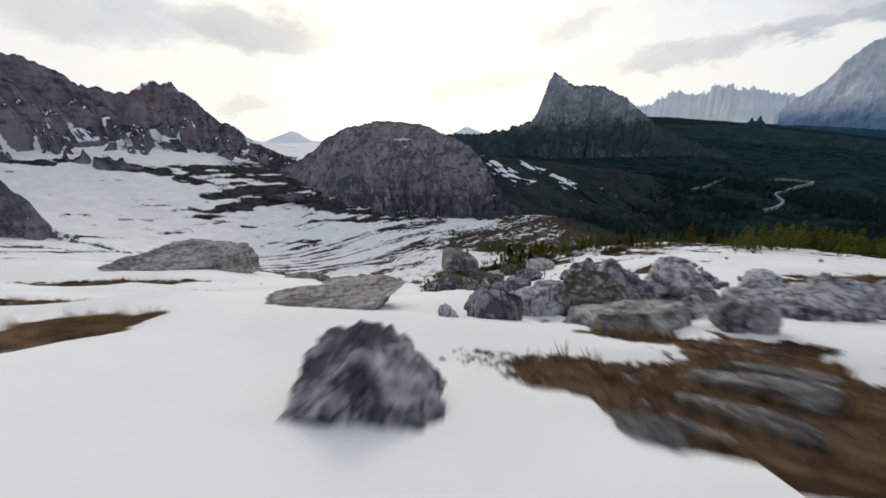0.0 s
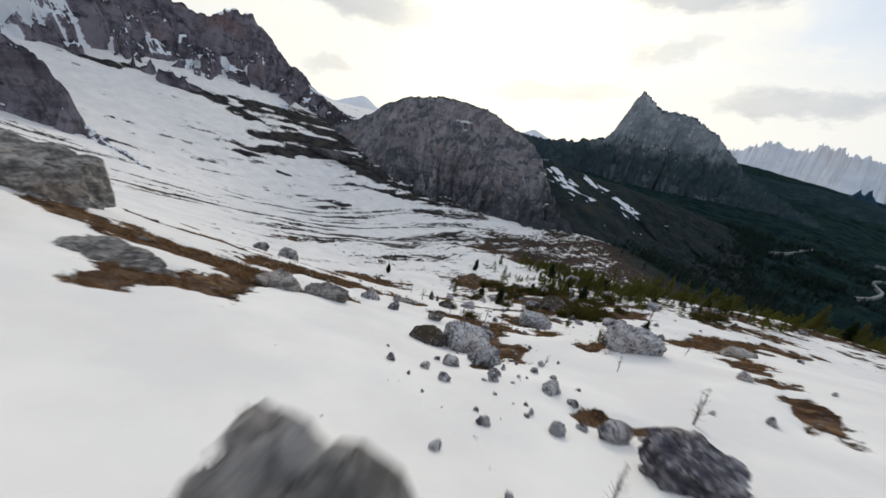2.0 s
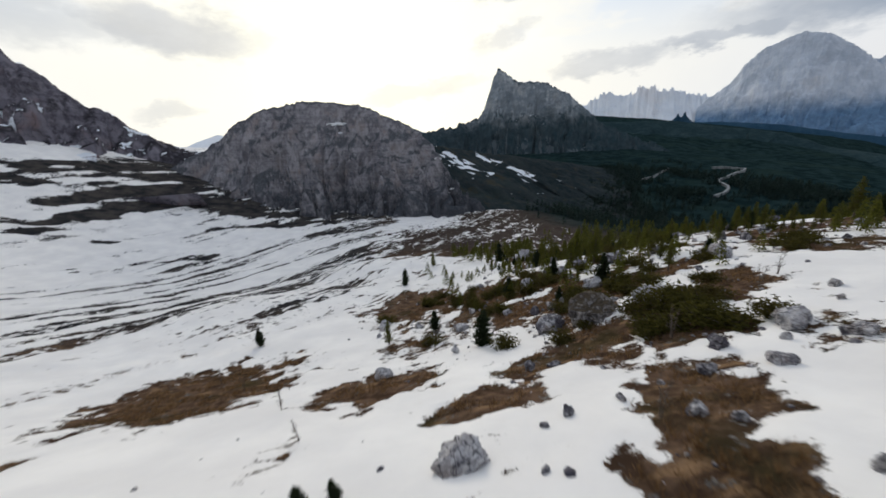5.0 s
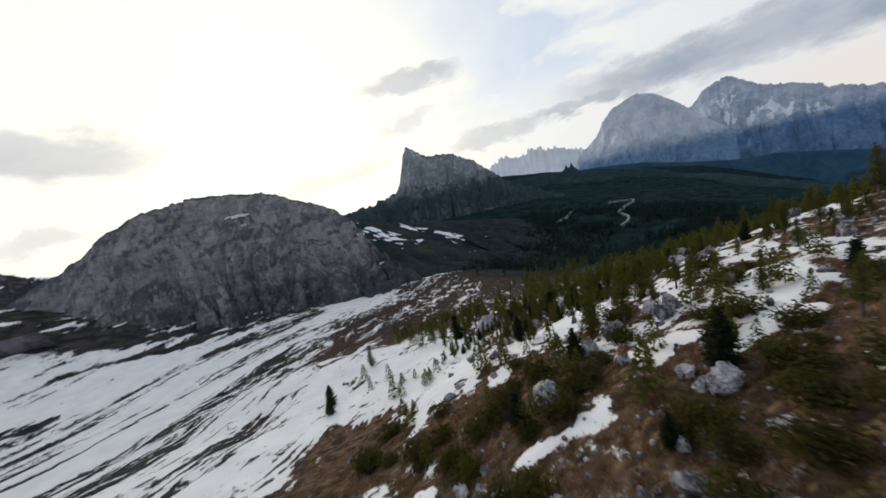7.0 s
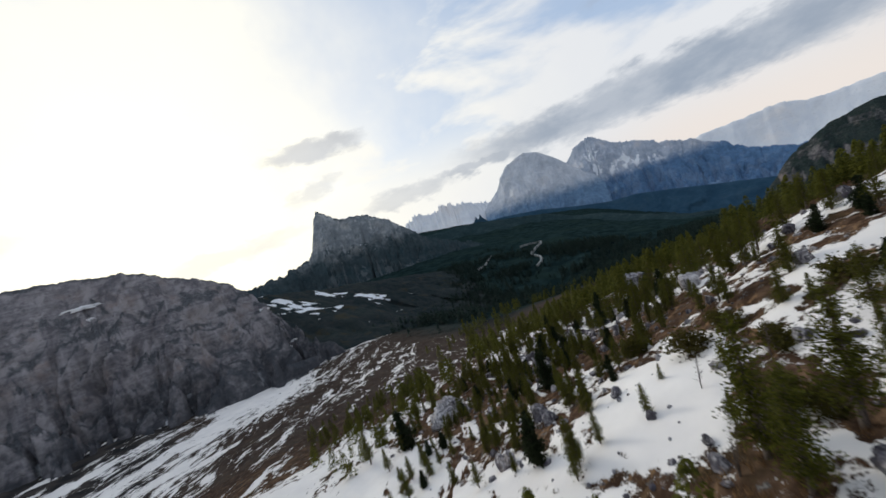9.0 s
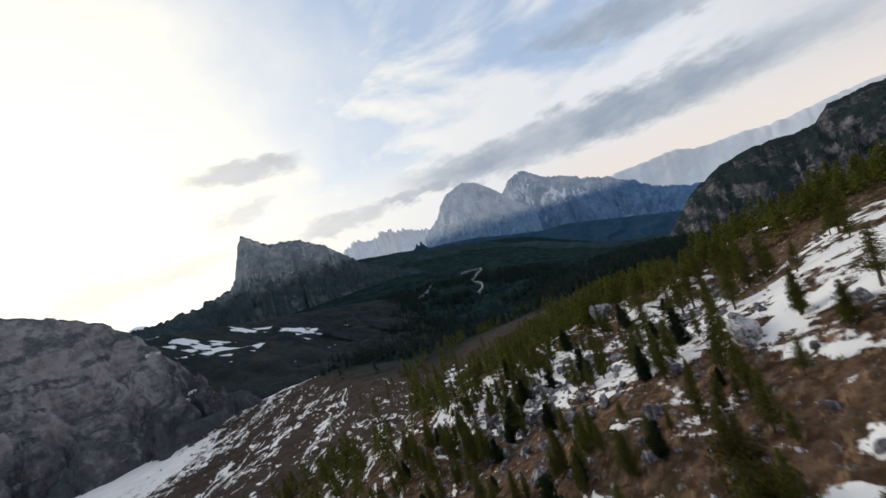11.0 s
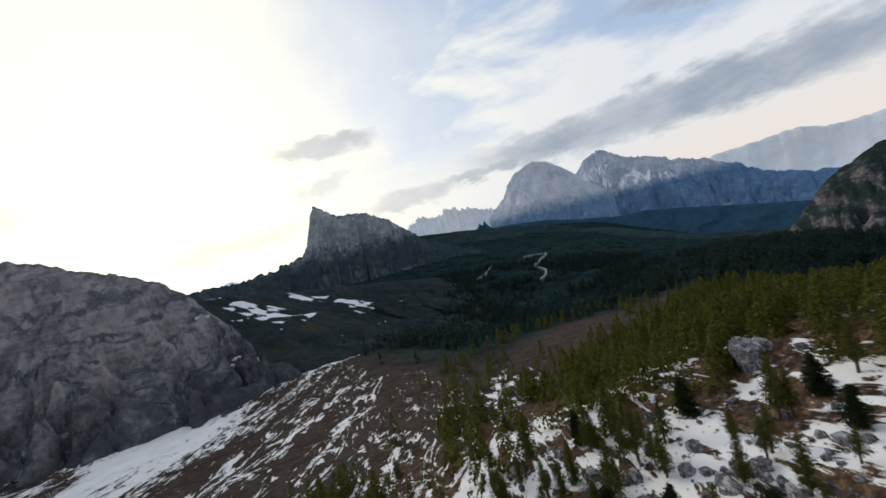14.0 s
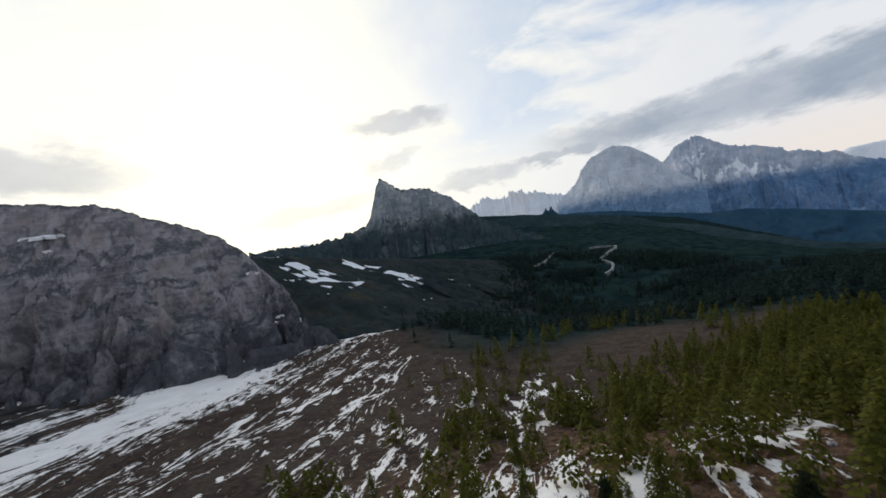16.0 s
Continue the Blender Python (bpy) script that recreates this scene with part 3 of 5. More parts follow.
def cover(x, y):
    """How far snow (above 0) or bare ground (below 0) prevails, and where woods stand."""
    u, v = x * 0.55 + y * 0.83, x * 0.83 - y * 0.55
    stripes = fbm(u * 0.11, v, 4.2, 4, 31)
    level = fbm(u * 0.13, v, 5.0, 4, 37)
    patch = fbm(x, y, 7.0, 5, 41, 0.6)
    small = fbm(x, y, 2.2, 4, 43, 0.6)
    snow = 0.50 + 0.9 * patch + 0.35 * small
    bowl = smooth(6, -22, x) * smooth(58, 92, y)
    snow = snow * (1 - bowl) + bowl * (0.40 - 0.16 * smooth(90, 110, y) + 1.0 * level + 0.35 * small - 0.22 * smooth(-60, 0, x))
    # the open slope between the trees
    slope = smooth(22, 45, x) * smooth(76, 100, y) * smooth(240, 200, y)
    snow = snow * (1 - slope) + slope * (0.05 - 0.2 * smooth(75, 55, x) * smooth(108, 118, y) + 1.2 * patch + 0.7 * small)
    mixed = smooth(-10, 5, x) * smooth(52, 66, y) * smooth(100, 84, y)
    snow = snow - 0.34 * mixed
    # striped fan in the valley head
    fan = smooth(-22, 10, x - (y - 200) * 0.25) * smooth(150, 190, y) * smooth(470, 400, y)
    snow = snow * (1 - fan) + fan * (-0.30 + 0.7 * stripes + 0.45 * small - 0.10 * smooth(22, 50, x - (y - 200) * 0.2) - 0.16 * smooth(60, 105, x - (y - 200) * 0.12))
    tongue = np.exp(-(((x - 24 - (y - 290) * 0.15) / 20) ** 2 + ((y - 300) / 34) ** 2))
    tongue = np.maximum(tongue, 0.8 * np.exp(-(((x - 62) / 16) ** 2 + ((y - 348) / 24) ** 2)))
    snow = snow + 1.1 * tongue
    snow = snow - 0.32 * smooth(27, 34, x) * smooth(64, 54, x) * smooth(109, 116, y) * smooth(165, 140, y)
    near = smooth(130, 112, y) * smooth(60, 50, np.abs(x))
    spot = np.maximum(blobs(x, y, BARE), -0.45)
    snow = np.where(near > 0, np.minimum(snow + 0.25 * smooth(75, 55, y), 0.30 - 1.0 * (spot + 0.20 + 0.75 * small + 0.35 * patch)) * near + (1 - near) * snow, snow)
    snow = np.maximum(snow, np.where(near > 0, (0.9 * blobs(x, y, LYING) + 0.75 * small) * near - (1 - near), -1))
    # snow slope below the western ridge, with rock bands
    west = np.maximum(smooth(-70, -110, x) * smooth(110, 170, y), smooth(-8, -40, x) * smooth(190, 240, y))
    bands = blobs(x, y, BANDS, 16, 17)
    snow = snow * (1 - west) + west * np.minimum(0.42 + 1.15 * level, 0.28 - 1.4 * (bands + 0.12) + 0.9 * stripes)
    snow = snow - 0.40 * smooth(84, 98, x) * smooth(70, 86, y) * smooth(160, 135, y) + 0.12 * smooth(56, 64, x) * smooth(92, 86, x) * smooth(112, 118, y) * smooth(160, 140, y)
    snow = snow + np.exp(-(((x - 112) / 36) ** 2 + ((y - 206) / 18) ** 2)) * (0.30 + 1.3 * small) + 0.10 * smooth(50, 58, x) * smooth(100, 90, x) * smooth(138, 150, y) * smooth(198, 186, y) - 0.12 * smooth(88, 100, x) * smooth(132, 146, y) * smooth(195, 180, y)
    snow = snow + 0.06 * smooth(52, 72, x) * smooth(165, 135, x) * smooth(196, 212, y) * smooth(300, 270, y)
    snow = snow - 0.16 * smooth(18, 26, x) * smooth(70, 56, x) * smooth(108, 114, y) * smooth(160, 145, y)
    # brown meadow, then woods
    meadow = np.exp(-(((x - 186 - (y - 235) * 0.4) / 40) ** 2 + ((y - 234) / 24) ** 2))
    snow = snow - 1.3 * meadow - 0.14 * smooth(110, 150, x) * smooth(190, 215, y)
    out = np.maximum(smooth(95, 165, x + 18 * fbm(x, y, 40, 3, 71)) * smooth(230, 262, y + x * 0.10), smooth(110, 190, x) * smooth(262, 282, y))
    out = np.maximum(out, smooth(235, 285, x))
    out = np.maximum(out, smooth(400, 460, y + 30 * fbm(x, y, 60, 3, 73)))
    apron = smooth(256, 292, y + 12 * small) * smooth(-215, -180, x) * smooth(40, 0, x)
    snow = snow - apron * (0.75 - 1.3 * np.maximum(stripes, 0) + 0.6 * patch)
    wood = np.clip(out - 1.2 * meadow, 0, 1)
    wood = np.where(x < -100, 0, wood)
    snow = snow - 1.5 * wood
    saddle = np.exp(-(((x - 66) / 30) ** 2 + ((y - 395) / 16) ** 2)) + np.exp(-(((x - 108 - (y - 350)) / 22) ** 2 + ((y - 350 - 0.2 * (x - 108)) / 7) ** 2))
    snow = snow + saddle * (1.35 + 2.5 * fbm(x, y * 2, 14, 4, 79))
    return np.clip(snow, -1, 1), wood


def spacing(lo, hi, fine_lo, fine_hi, step, grow):
    """Coordinates from lo to hi, step apart between fine_lo and fine_hi and ever wider outside."""
    mid = list(np.arange(fine_lo, fine_hi + step / 2, step))
    up, s, v = [], step, mid[-1]
    while v < hi:
        s *= 1 + grow
        v += s
        up.append(min(v, hi))
    down, s, v = [], step, mid[0]
    while v > lo:
        s *= 1 + grow
        v -= s
        down.append(max(v, lo))
    return np.array(down[::-1] + mid + up)


def relief(x, y, snow, wood):
    """Small relief: tufts and stones on bare ground, drifts on snow, tree tops in the far woods."""
    d = np.hypot(x - 10, y - 60)
    lie = smooth(-0.12, 0.25, snow)
    z = 0.9 * fbm(x, y, 14, 3, 83) * smooth(30, 70, d) + 0.35 * fbm(x, y, 5.5, 3, 89)
    z = z + (1 - lie) * (0.45 * np.abs(fbm(x, y, 1.5, 4, 97)) - 0.1) + lie * (0.16 + 0.10 * fbm(x, y, 4, 2, 101))
    return z + wood * smooth(250, 400, d) * (5.0 * np.abs(fbm(x, y, 26, 4, 103)))


def sheet(name, xs, ys, zs, attrs, mat):
    nx, ny = zs.shape
    verts = np.stack([xs, ys, zs], -1).reshape(-1, 3)
    i = np.arange(nx * ny).reshape(nx, ny)
    quads = np.stack([i[:-1, :-1], i[1:, :-1], i[1:, 1:], i[:-1, 1:]], -1).reshape(-1, 4)
    me = bpy.data.meshes.new(name)
    me.vertices.add(len(verts))
    me.vertices.foreach_set("co", verts.astype(np.float32).ravel())
    me.loops.add(quads.size)
    me.loops.foreach_set("vertex_index", quads.astype(np.int32).ravel())
    me.polygons.add(len(quads))
    me.polygons.foreach_set("loop_start", np.arange(0, quads.size, 4, dtype=np.int32))
    me.polygons.foreach_set("use_smooth", np.ones(len(quads), dtype=bool))
    for key, val in attrs.items():
        a = me.attributes.new(key, "FLOAT", "POINT")
        a.data.foreach_set("value", val.astype(np.float32).ravel())
    me.update(calc_edges=True)
    me.validate()
    me.materials.append(mat)
    return new(name, me)


gx = spacing(-4700, 4700, -26, 44, 0.36, 0.024)
gy = spacing(-4700, 4700, -4, 122, 0.40, 0.024)
GX, GY = np.meshgrid(gx, gy, indexing="ij")
SNOW, WOOD = cover(GX, GY)
GZ = land(GX, GY) + relief(GX, GY, SNOW, WOOD)
ground = sheet("ground", GX, GY, GZ, {"streak": (1 - 0.75 * np.exp(-(((GX - 24 - (GY - 290) * 0.15) / 24) ** 2 + ((GY - 295) / 40) ** 2))) * smooth(-60, -20, GX) * smooth(95, 135, GY) * smooth(10, 45, GY - 0.9 * (GX - 20)) * smooth(470, 400, GY),
    "snow": SNOW, "wood": WOOD, "rocky": np.maximum(smooth(4, -16, GX) * smooth(95, 120, GY), 0.66 * smooth(165, 205, GY)), "far": smooth(90, 260, np.hypot(GX, GY - 60))}, GROUND)
tagged(ground, "patchy old snow over brown alpine grass, dark woods below", "ground", kind="structure")


def top_of(x, y):
    """Height of the finished ground at one place."""
    x, y = np.array([float(x)]), np.array([float(y)])
    s, w = cover(x, y)
    return float((land(x, y) + relief(x, y, s, w))[0])


# ---------------------------------------------------------------- mountains
FORMS = {}


def ridge(name, crest, foot, front, back, mat, label, steps=220, rows=70, rugged=0.12, gully=0.10, steep=1.7, size=60.0, seed=0, jag=0.02, kind="structure", shift=0.12, steps_of=0.0, tall_step=14.0, jut=0.30, patches=None, taper=None):
    """A mountain under a crest line of (x, y, z): a broken front face down to the foot's height and a plain back."""
    crest = np.array(crest, float)
    d = np.concatenate([[0], np.cumsum(np.linalg.norm(np.diff(crest[:, :2], axis=0), axis=1))])
    u = np.linspace(0, d[-1], steps)
    cx, cy, cz = (np.interp(u, d, crest[:, k]) for k in range(3))
    ker = np.hanning(max(5, steps // 60) | 1)
    ker /= ker.sum()
    pad = len(ker) // 2
    cx, cy, cz = (np.convolve(np.pad(c, pad, mode="edge"), ker, "valid") for c in (cx, cy, cz))
    tall = np.maximum(cz - foot, 1.0)
    cz = cz + jag * np.max(tall) * (2 * fbm(u, u * 0 + seed, size * 0.35, 5, seed + 3, 0.6) - 1.2 * np.abs(fbm(u, u * 0 - seed, size * 0.12, 4, seed + 5, 0.6)))
    tx, ty = np.gradient(cx), np.gradient(cy)
    ln = np.hypot(tx, ty)
    nx, ny = ty / ln, -tx / ln                       # towards the right of the line's way
    v = np.linspace(-1, 1, rows)
    V, U = np.meshgrid(v, u)
    reach = front * (1.0 if taper is None else np.interp(u / d[-1], *taper)[:, None])
    off = np.where(V > 0, V * reach, V * back)
    a = np.abs(V)
    fall = np.where(V > 0, (1 - a) ** steep, (1 - a) ** 1.2)
    Z = foot + (cz - foot)[:, None] * fall
    hold = np.sin(np.pi * np.clip(a, 0, 1)) ** 0.7
    top = np.max(tall)
    bend = 0.7 * size * fbm(U, off, size * 1.3, 3, seed + 13)
    ribs = np.abs(fbm(U + bend, off * 0.38, size * 0.5, 6, seed + 11, 0.58))
    if steps_of:                                     # cliff bands between ledges, cut by the gullies
        bed = (Z + 0.9 * tall_step * fbm(U, off, size, 4, seed + 17)) / tall_step
        cut = bed - np.floor(bed)
        Z = Z + hold * steps_of * tall_step * (smooth(0.25, 0.62, cut) - cut) * (0.55 + 1.2 * np.clip(fbm(U, off, size * 0.8, 3, seed + 37) + 0.4, 0, 1))
    Z = Z + hold * top * (rugged * 1.6 * fbm(U, off, size, 6, seed + 19, 0.58) - gully * (0.5 - ribs) * 1.3)
    X = cx[:, None] + nx[:, None] * off + size * shift * fbm(U, Z, size, 4, seed + 23)
    Y = cy[:, None] + ny[:, None] * off + size * shift * fbm(U + 500, Z, size, 4, seed + 29)
    # buttresses stand out of the face, chimneys run back into it
    push = size * jut * np.maximum(hold, 0.12) * (fbm(U + bend, Z * 0.8, size * 0.6, 6, seed + 41, 0.6) - 0.9 * np.abs(fbm(U + bend * 1.4, Z * 0.4, size * 0.42, 6, seed + 43, 0.6)) + 0.2)
    push = push * np.clip(1.3 - 1.5 * a, 0, 1)       # the foot is plain scree
    X, Y = X + nx[:, None] * push, Y + ny[:, None] * push
    FORMS[name] = (X, Y, Z)
    full = np.ones(X.shape)
    ob = sheet(name, X, Y, Z, {"snow": -full, "wood": full} if mat is GROUND else {"hollow": hold * (1.0 - 3.2 * ribs) if patches is None else patches(X, Y)}, mat)
    return tagged(ob, label, "mountain", kind=kind)


def polar(eye, rows):
    """Crest points from (azimuth, elevation, distance) as seen from eye."""
    return [(eye[0] + d * math.sin(radians(a)), eye[1] + d * math.cos(radians(a)), eye[2] + d * math.tan(radians(e))) for a, e, d in rows]


ridge("dome_hill", [(-190, 350, -42), (-150, 352, -19), (-135, 352, -12), (-122, 352, -5), (-112, 352, 4), (-92, 352, 14), (-65, 354, 19), (-48, 355, 20), (-20, 353, 15),
                    (11, 353, 4), (28, 358, -6), (36, 366, -16), (46, 376, -30), (62, 388, -50), (84, 398, -72)], -84, 130, 90, DOME,
      "rounded grey-brown rock dome with scree and scrub", 460, 230, 0.22, 0.40, 1.6, 34, 2, 0.014, steps_of=0.85, tall_step=12.0, jut=0.36, taper=((0, 0.45, 0.62, 0.74, 1), (1, 1, 0.78, 0.62, 0.5)))
START, END = (0, 0, 0), (59.5, 134.9, -27.8)
ridge("western_ridge", polar(START, [(-75, 14, 380), (-60, 13, 400), (-50, 9.9, 420), (-46, 8.9, 430), (-43.3, 7.0, 440), (-39.5, 6.4, 445), (-38, 7.6, 450), (-35.4, 7.7, 450),
                                     (-33.5, 5.9, 450), (-31.4, 3.9, 450), (-29.2, 2.4, 448), (-28.2, 0.6, 440), (-26.4, -0.5, 432), (-24.5, -1.5, 426), (-22.1, -2.4, 420), (-20.4, -3.4, 416), (-18, -5.0, 412)]), -40, 110, 160, CRAG,
      "dark rock ridge with snow on its ledges", 360, 150, 0.20, 0.32, 1.2, 52, 31, 0.028, steps_of=0.8, tall_step=16.0)
ridge("western_crag", [(-330, 70, 34), (-290, 90, 26), (-250, 112, 12), (-222, 127, 3), (-205, 137, -1), (-195, 142, -4), (-188, 145, -8), (-184, 147, -13), (-181, 149, -19), (-179, 151, -33), (-172, 153, -38), (-153, 148, -42), (-138, 143, -44), (-123, 137, -47)], -66, 18, 40, CRAG,
      "dark broken rock bluff rising out of the snow", 320, 90, 0.16, 0.22, 0.9, 14, 37, 0.02, steps_of=0.9, tall_step=9.0, jut=0.4)
ridge("spike_peak", polar(END, [(-4.6, 2.4, 1000), (3.1, 2.4, 1010), (8.5, 3.0, 1020), (12.0, 4.1, 1030), (13.6, 5.4, 1030), (14.5, 8.4, 1030), (15.3, 10.8, 1030), (16.1, 12.0, 1030), (17.1, 11.1, 1030),
                                (18.6, 10.0, 1030), (20.2, 9.2, 1030), (22, 9.1, 1035), (24.0, 8.7, 1035), (26, 7.7, 1035), (27.5, 6.7, 1035), (30.0, 4.5, 1040), (31.6, 2.7, 1040), (36, 0.6, 1050), (42, -2.0, 1060)]), -190, 420, 400, HAZED_PEAK,
      "steep grey limestone horn above snow-streaked slopes", 460, 210, 0.10, 0.20, 2.7, 60, 47, 0.020, steps_of=0.7, tall_step=26.0, jut=0.4)
ridge("saddle_slope", [(14, 420, -30), (30, 424, -16), (58, 446, -20), (90, 480, -26), (130, 525, -33), (200, 590, -44), (260, 625, -54), (330, 660, -66), (430, 700, -84), (520, 740, -104)], -112, 190, 160, MOOR,
      "dark moorland slope with snow patches below the peak", 200, 80, 0.10, 0.10, 1.25, 60, 53, 0.012, patches=lambda x, y: 0.9 * np.exp(-(((x - 78) / 46) ** 2 + ((y - 424) / 32) ** 2)) + 0.7 * np.exp(-(((x - 150) / 60) ** 2 + ((y - 500) / 36) ** 2)) + 2.2 * np.abs(fbm(x * 0.35 + 0.2 * y, y - 0.4 * x, 12, 5, 57, 0.6)) - 0.46)
ridge("forested_spur", polar(END, [(18, 0.5, 1450), (24, 1.6, 1480), (28, 2.3, 1500), (31, 2.4, 1520), (34, 2.2, 1550), (38.8, 2.0, 1590), (42, 1.8, 1590), (44.9, 1.1, 1600), (50, 0.3, 1620), (53.2, -0.4, 1600), (56.9, -2.0, 1550), (62.8, -3.4, 1450), (68, -5.4, 1300), (72.6, -6.9, 1200), (77, -8.6, 1100)]), -230, 700, 400, HAZED_SPUR,
      "long dark forested spur above the valley, bluish with painted haze", 220, 70, 0.06, 0.10, 1.2, 150, 59, 0.006)
# the crag takes the far woods' colour with its painted haze
ridge("twin_crag", polar(END, [(40.9, 1.5, 1625), (41.7, 1.8, 1625), (42.0, 2.4, 1625), (42.15, 2.6, 1625), (42.3, 2.2, 1625), (42.6, 2.1, 1625), (42.8, 2.6, 1625), (42.95, 2.8, 1625), (43.2, 2.1, 1625), (44.0, 1.3, 1625)]), -10, 40, 40, HAZED_WOOD,
      "dark twin-topped rock crag on the forested spur, tinted with painted haze", 140, 50, 0.12, 0.20, 1.5, 12, 61, 0.05, jut=0.6)
ridge("blue_forest_ridge", polar(END, [(40, 1.2, 2400), (46, 1.3, 2400), (52, 0.6, 2400), (58.8, -0.9, 2400), (62, -1.5, 2400), (66.7, -1.7, 2400), (72, -2.7, 2400), (77.2, -3.7, 2400), (85, -5.2, 2400), (92, -6.5, 2400)]), -420, 500, 400, HAZED_WOOD,
      "distant forested ridge across the valley, tinted with painted blue haze", 180, 60, 0.05, 0.08, 1.1, 160, 63, 0.006)
ridge("tower_range", polar(END, [(26, 3.0, 3000), (30.1, 4.9, 3000), (32.1, 6.0, 3000), (34.8, 5.2, 3000), (37.3, 6.5, 3000), (40.4, 5.8, 3000), (45.3, 4.2, 3050), (49, 3.0, 3100)]), -60, 500, 400, FAR_HAZE_PALE,
      "jagged range in the distance, paled by painted haze", 420, 50, 0.05, 0.06, 2.0, 90, 67, 0.085, jut=0.15)
ridge("block_mountain", polar(END, [(44.0, 3.0, 2900), (46.8, 5.4, 2900), (48, 7.4, 2900), (49.4, 8.9, 2900), (51, 9.6, 2900), (52.8, 10.0, 2900), (54.6, 9.3, 2900), (56.6, 8.0, 2900), (58.2, 6.4, 2900), (60.5, 4.0, 2900), (63, 1.5, 2900)]), -300, 1100, 500, FAR_HAZED,
      "broad rock mountain in the distance, blue-grey from painted haze", 360, 170, 0.10, 0.07, 2.2, 130, 71, 0.012, steps_of=0.5, tall_step=60.0, jut=0.22)
ridge("snowy_massif", polar(END, [(55, 4.0, 3500), (58.4, 6.3, 3500), (60.6, 8.0, 3500), (62.5, 8.7, 3500), (65.2, 6.8, 3500), (68.2, 5.7, 3500), (70, 5.2, 3500), (71.0, 4.4, 3500), (74.4, 3.1, 3500), (77.5, 1.4, 3500), (80, -0.5, 3500), (83.5, -1.4, 3500), (90, -3.0, 3500)]), -330, 1100, 500, FAR_SNOWY_HAZED,
      "distant massif with snow gullies, its foot blue with painted haze", 460, 190, 0.16, 0.17, 1.9, 170, 83, 0.024, steps_of=0.5, tall_step=60.0, jut=0.28)
ridge("hazy_range", polar((12, 95, -24), [(66, 0.5, 4200), (72, 2.6, 4200), (75.8, 3.4, 4200), (79, 3.3, 4200), (82.3, 3.7, 4200), (84.5, 2.9, 4200), (88, 2.9, 4200), (91.7, 2.6, 4200), (96.4, 3.2, 4200), (102, 3.6, 4200), (110, 3.0, 4200)]), -300, 500, 300, FAR_HAZE_PALE,
      "range on the horizon, its haze painted as pale colour", 260, 60, 0.03, 0.0, 1.8, 260, 89, 0.020, jut=0.0)
ridge("western_horizon", polar(START, [(-34, 1.0, 1900), (-30, 1.2, 1900), (-26, 0.4, 1900), (-23.5, 1.4, 1900), (-22.3, 2.0, 1900), (-20.5, 0.6, 1900), (-17, -0.5, 1900), (0, -1, 1900), (2.5, 1.0, 2300), (4, 1.9, 2300), (5.5, 1.2, 2300), (8, 0.2, 2300), (12, 0, 2300)]), -120, 500, 400, FAR_HAZE_PALE,
      "low hills behind the saddle, paled by painted haze", 160, 36, 0.05, 0.05, 1.6, 150, 97, 0.012)
ridge("eastern_hill", polar((34, 119, -24), [(78, -10.0, 700), (80.5, -7.0, 700), (82.0, -4.8, 700), (84.0, -2.3, 700), (87.4, 0.2, 700), (91.5, 0.8, 700), (94.1, 0.7, 700), (96.5, 1.3, 700), (97.6, 2.8, 700), (99, 3.1, 700), (108, 4.5, 700), (125, 5, 700)]), -190, 240, 200, EAST,
      "dark rocky hillside with snow flecks above woods", 240, 100, 0.08, 0.20, 1.15, 60, 101, 0.012, steps_of=0.8, tall_step=22.0)


def snow_patch(x, y, z, long, wide, turn, lean):
    """A thin remnant of snow with a ragged rim, lying on rock."""
    n, rim = 72, []
    for k in range(n):
        a = 2 * math.pi * k / n
        r = max(0.12, 0.65 + 1.25 * noise.fractal((x + 2.0 * math.cos(a), y + 2.0 * math.sin(a), 3), 0.75, 2.1, 5))
        rim.append(Vector((math.cos(a) * long * r, math.sin(a) * wide * r, 0)))
    m = pose(x, y, z, lean, 0, turn)
    verts = [m @ Vector((0, 0, 0.45))] + [m @ (p * 0.85 + Vector((0, 0, 0.30))) for p in rim] + [m @ (p - Vector((0, 0, 1.0))) for p in rim]
    faces = [(0, 1 + k, 1 + (k + 1) % n) for k in range(n)] + [(1 + k, 1 + n + k, 1 + n + (k + 1) % n, 1 + (k + 1) % n) for k in range(n)]
    me = bpy.data.meshes.new("snow_patch")
    me.from_pydata([tuple(v) for v in verts], [], faces)
    me.materials.append(SNOW_MAT)
    tagged(new("snow_patch", me), "ragged remnant of white snow on dark rock", "snow patch")


def lie_on(form, x, y):
    """Height of a mountain's face above the place x, y."""
    X, Y, Z = FORMS[form]
    near = np.argsort(((X - x) ** 2 + (Y - y) ** 2).ravel())[:4]
    return float(Z.ravel()[near].max())


patch_rng = random.Random(77)
for x, y, long, wide, turn, lean, form in [(-37, 350, 9, 3.0, -4, 20, "dome_hill"), (50, 348, 6, 2.2, 30, 22, "dome_hill"), (60, 352, 8, 2.6, 40, 22, "dome_hill"),
                                           (-140, 330, 9, 2.2, 35, 30, "dome_hill"), (-120, 322, 7, 1.6, 50, 30, "dome_hill"), (-66, 300, 5, 1.2, 60, 35, "dome_hill")]:
    snow_patch(x, y, lie_on(form, x, y), long * 0.8, wide * 0.7, turn, lean)
    for k in range(3 if x > 40 else 1):
        px, py = x + patch_rng.gauss(0, 1.2) * long * 0.7, y + patch_rng.gauss(0, 1) * long * 0.5
        snow_patch(px, py, lie_on(form, px, py), long * patch_rng.uniform(0.15, 0.4), wide * patch_rng.uniform(0.2, 0.4), turn + patch_rng.uniform(-15, 15), lean)


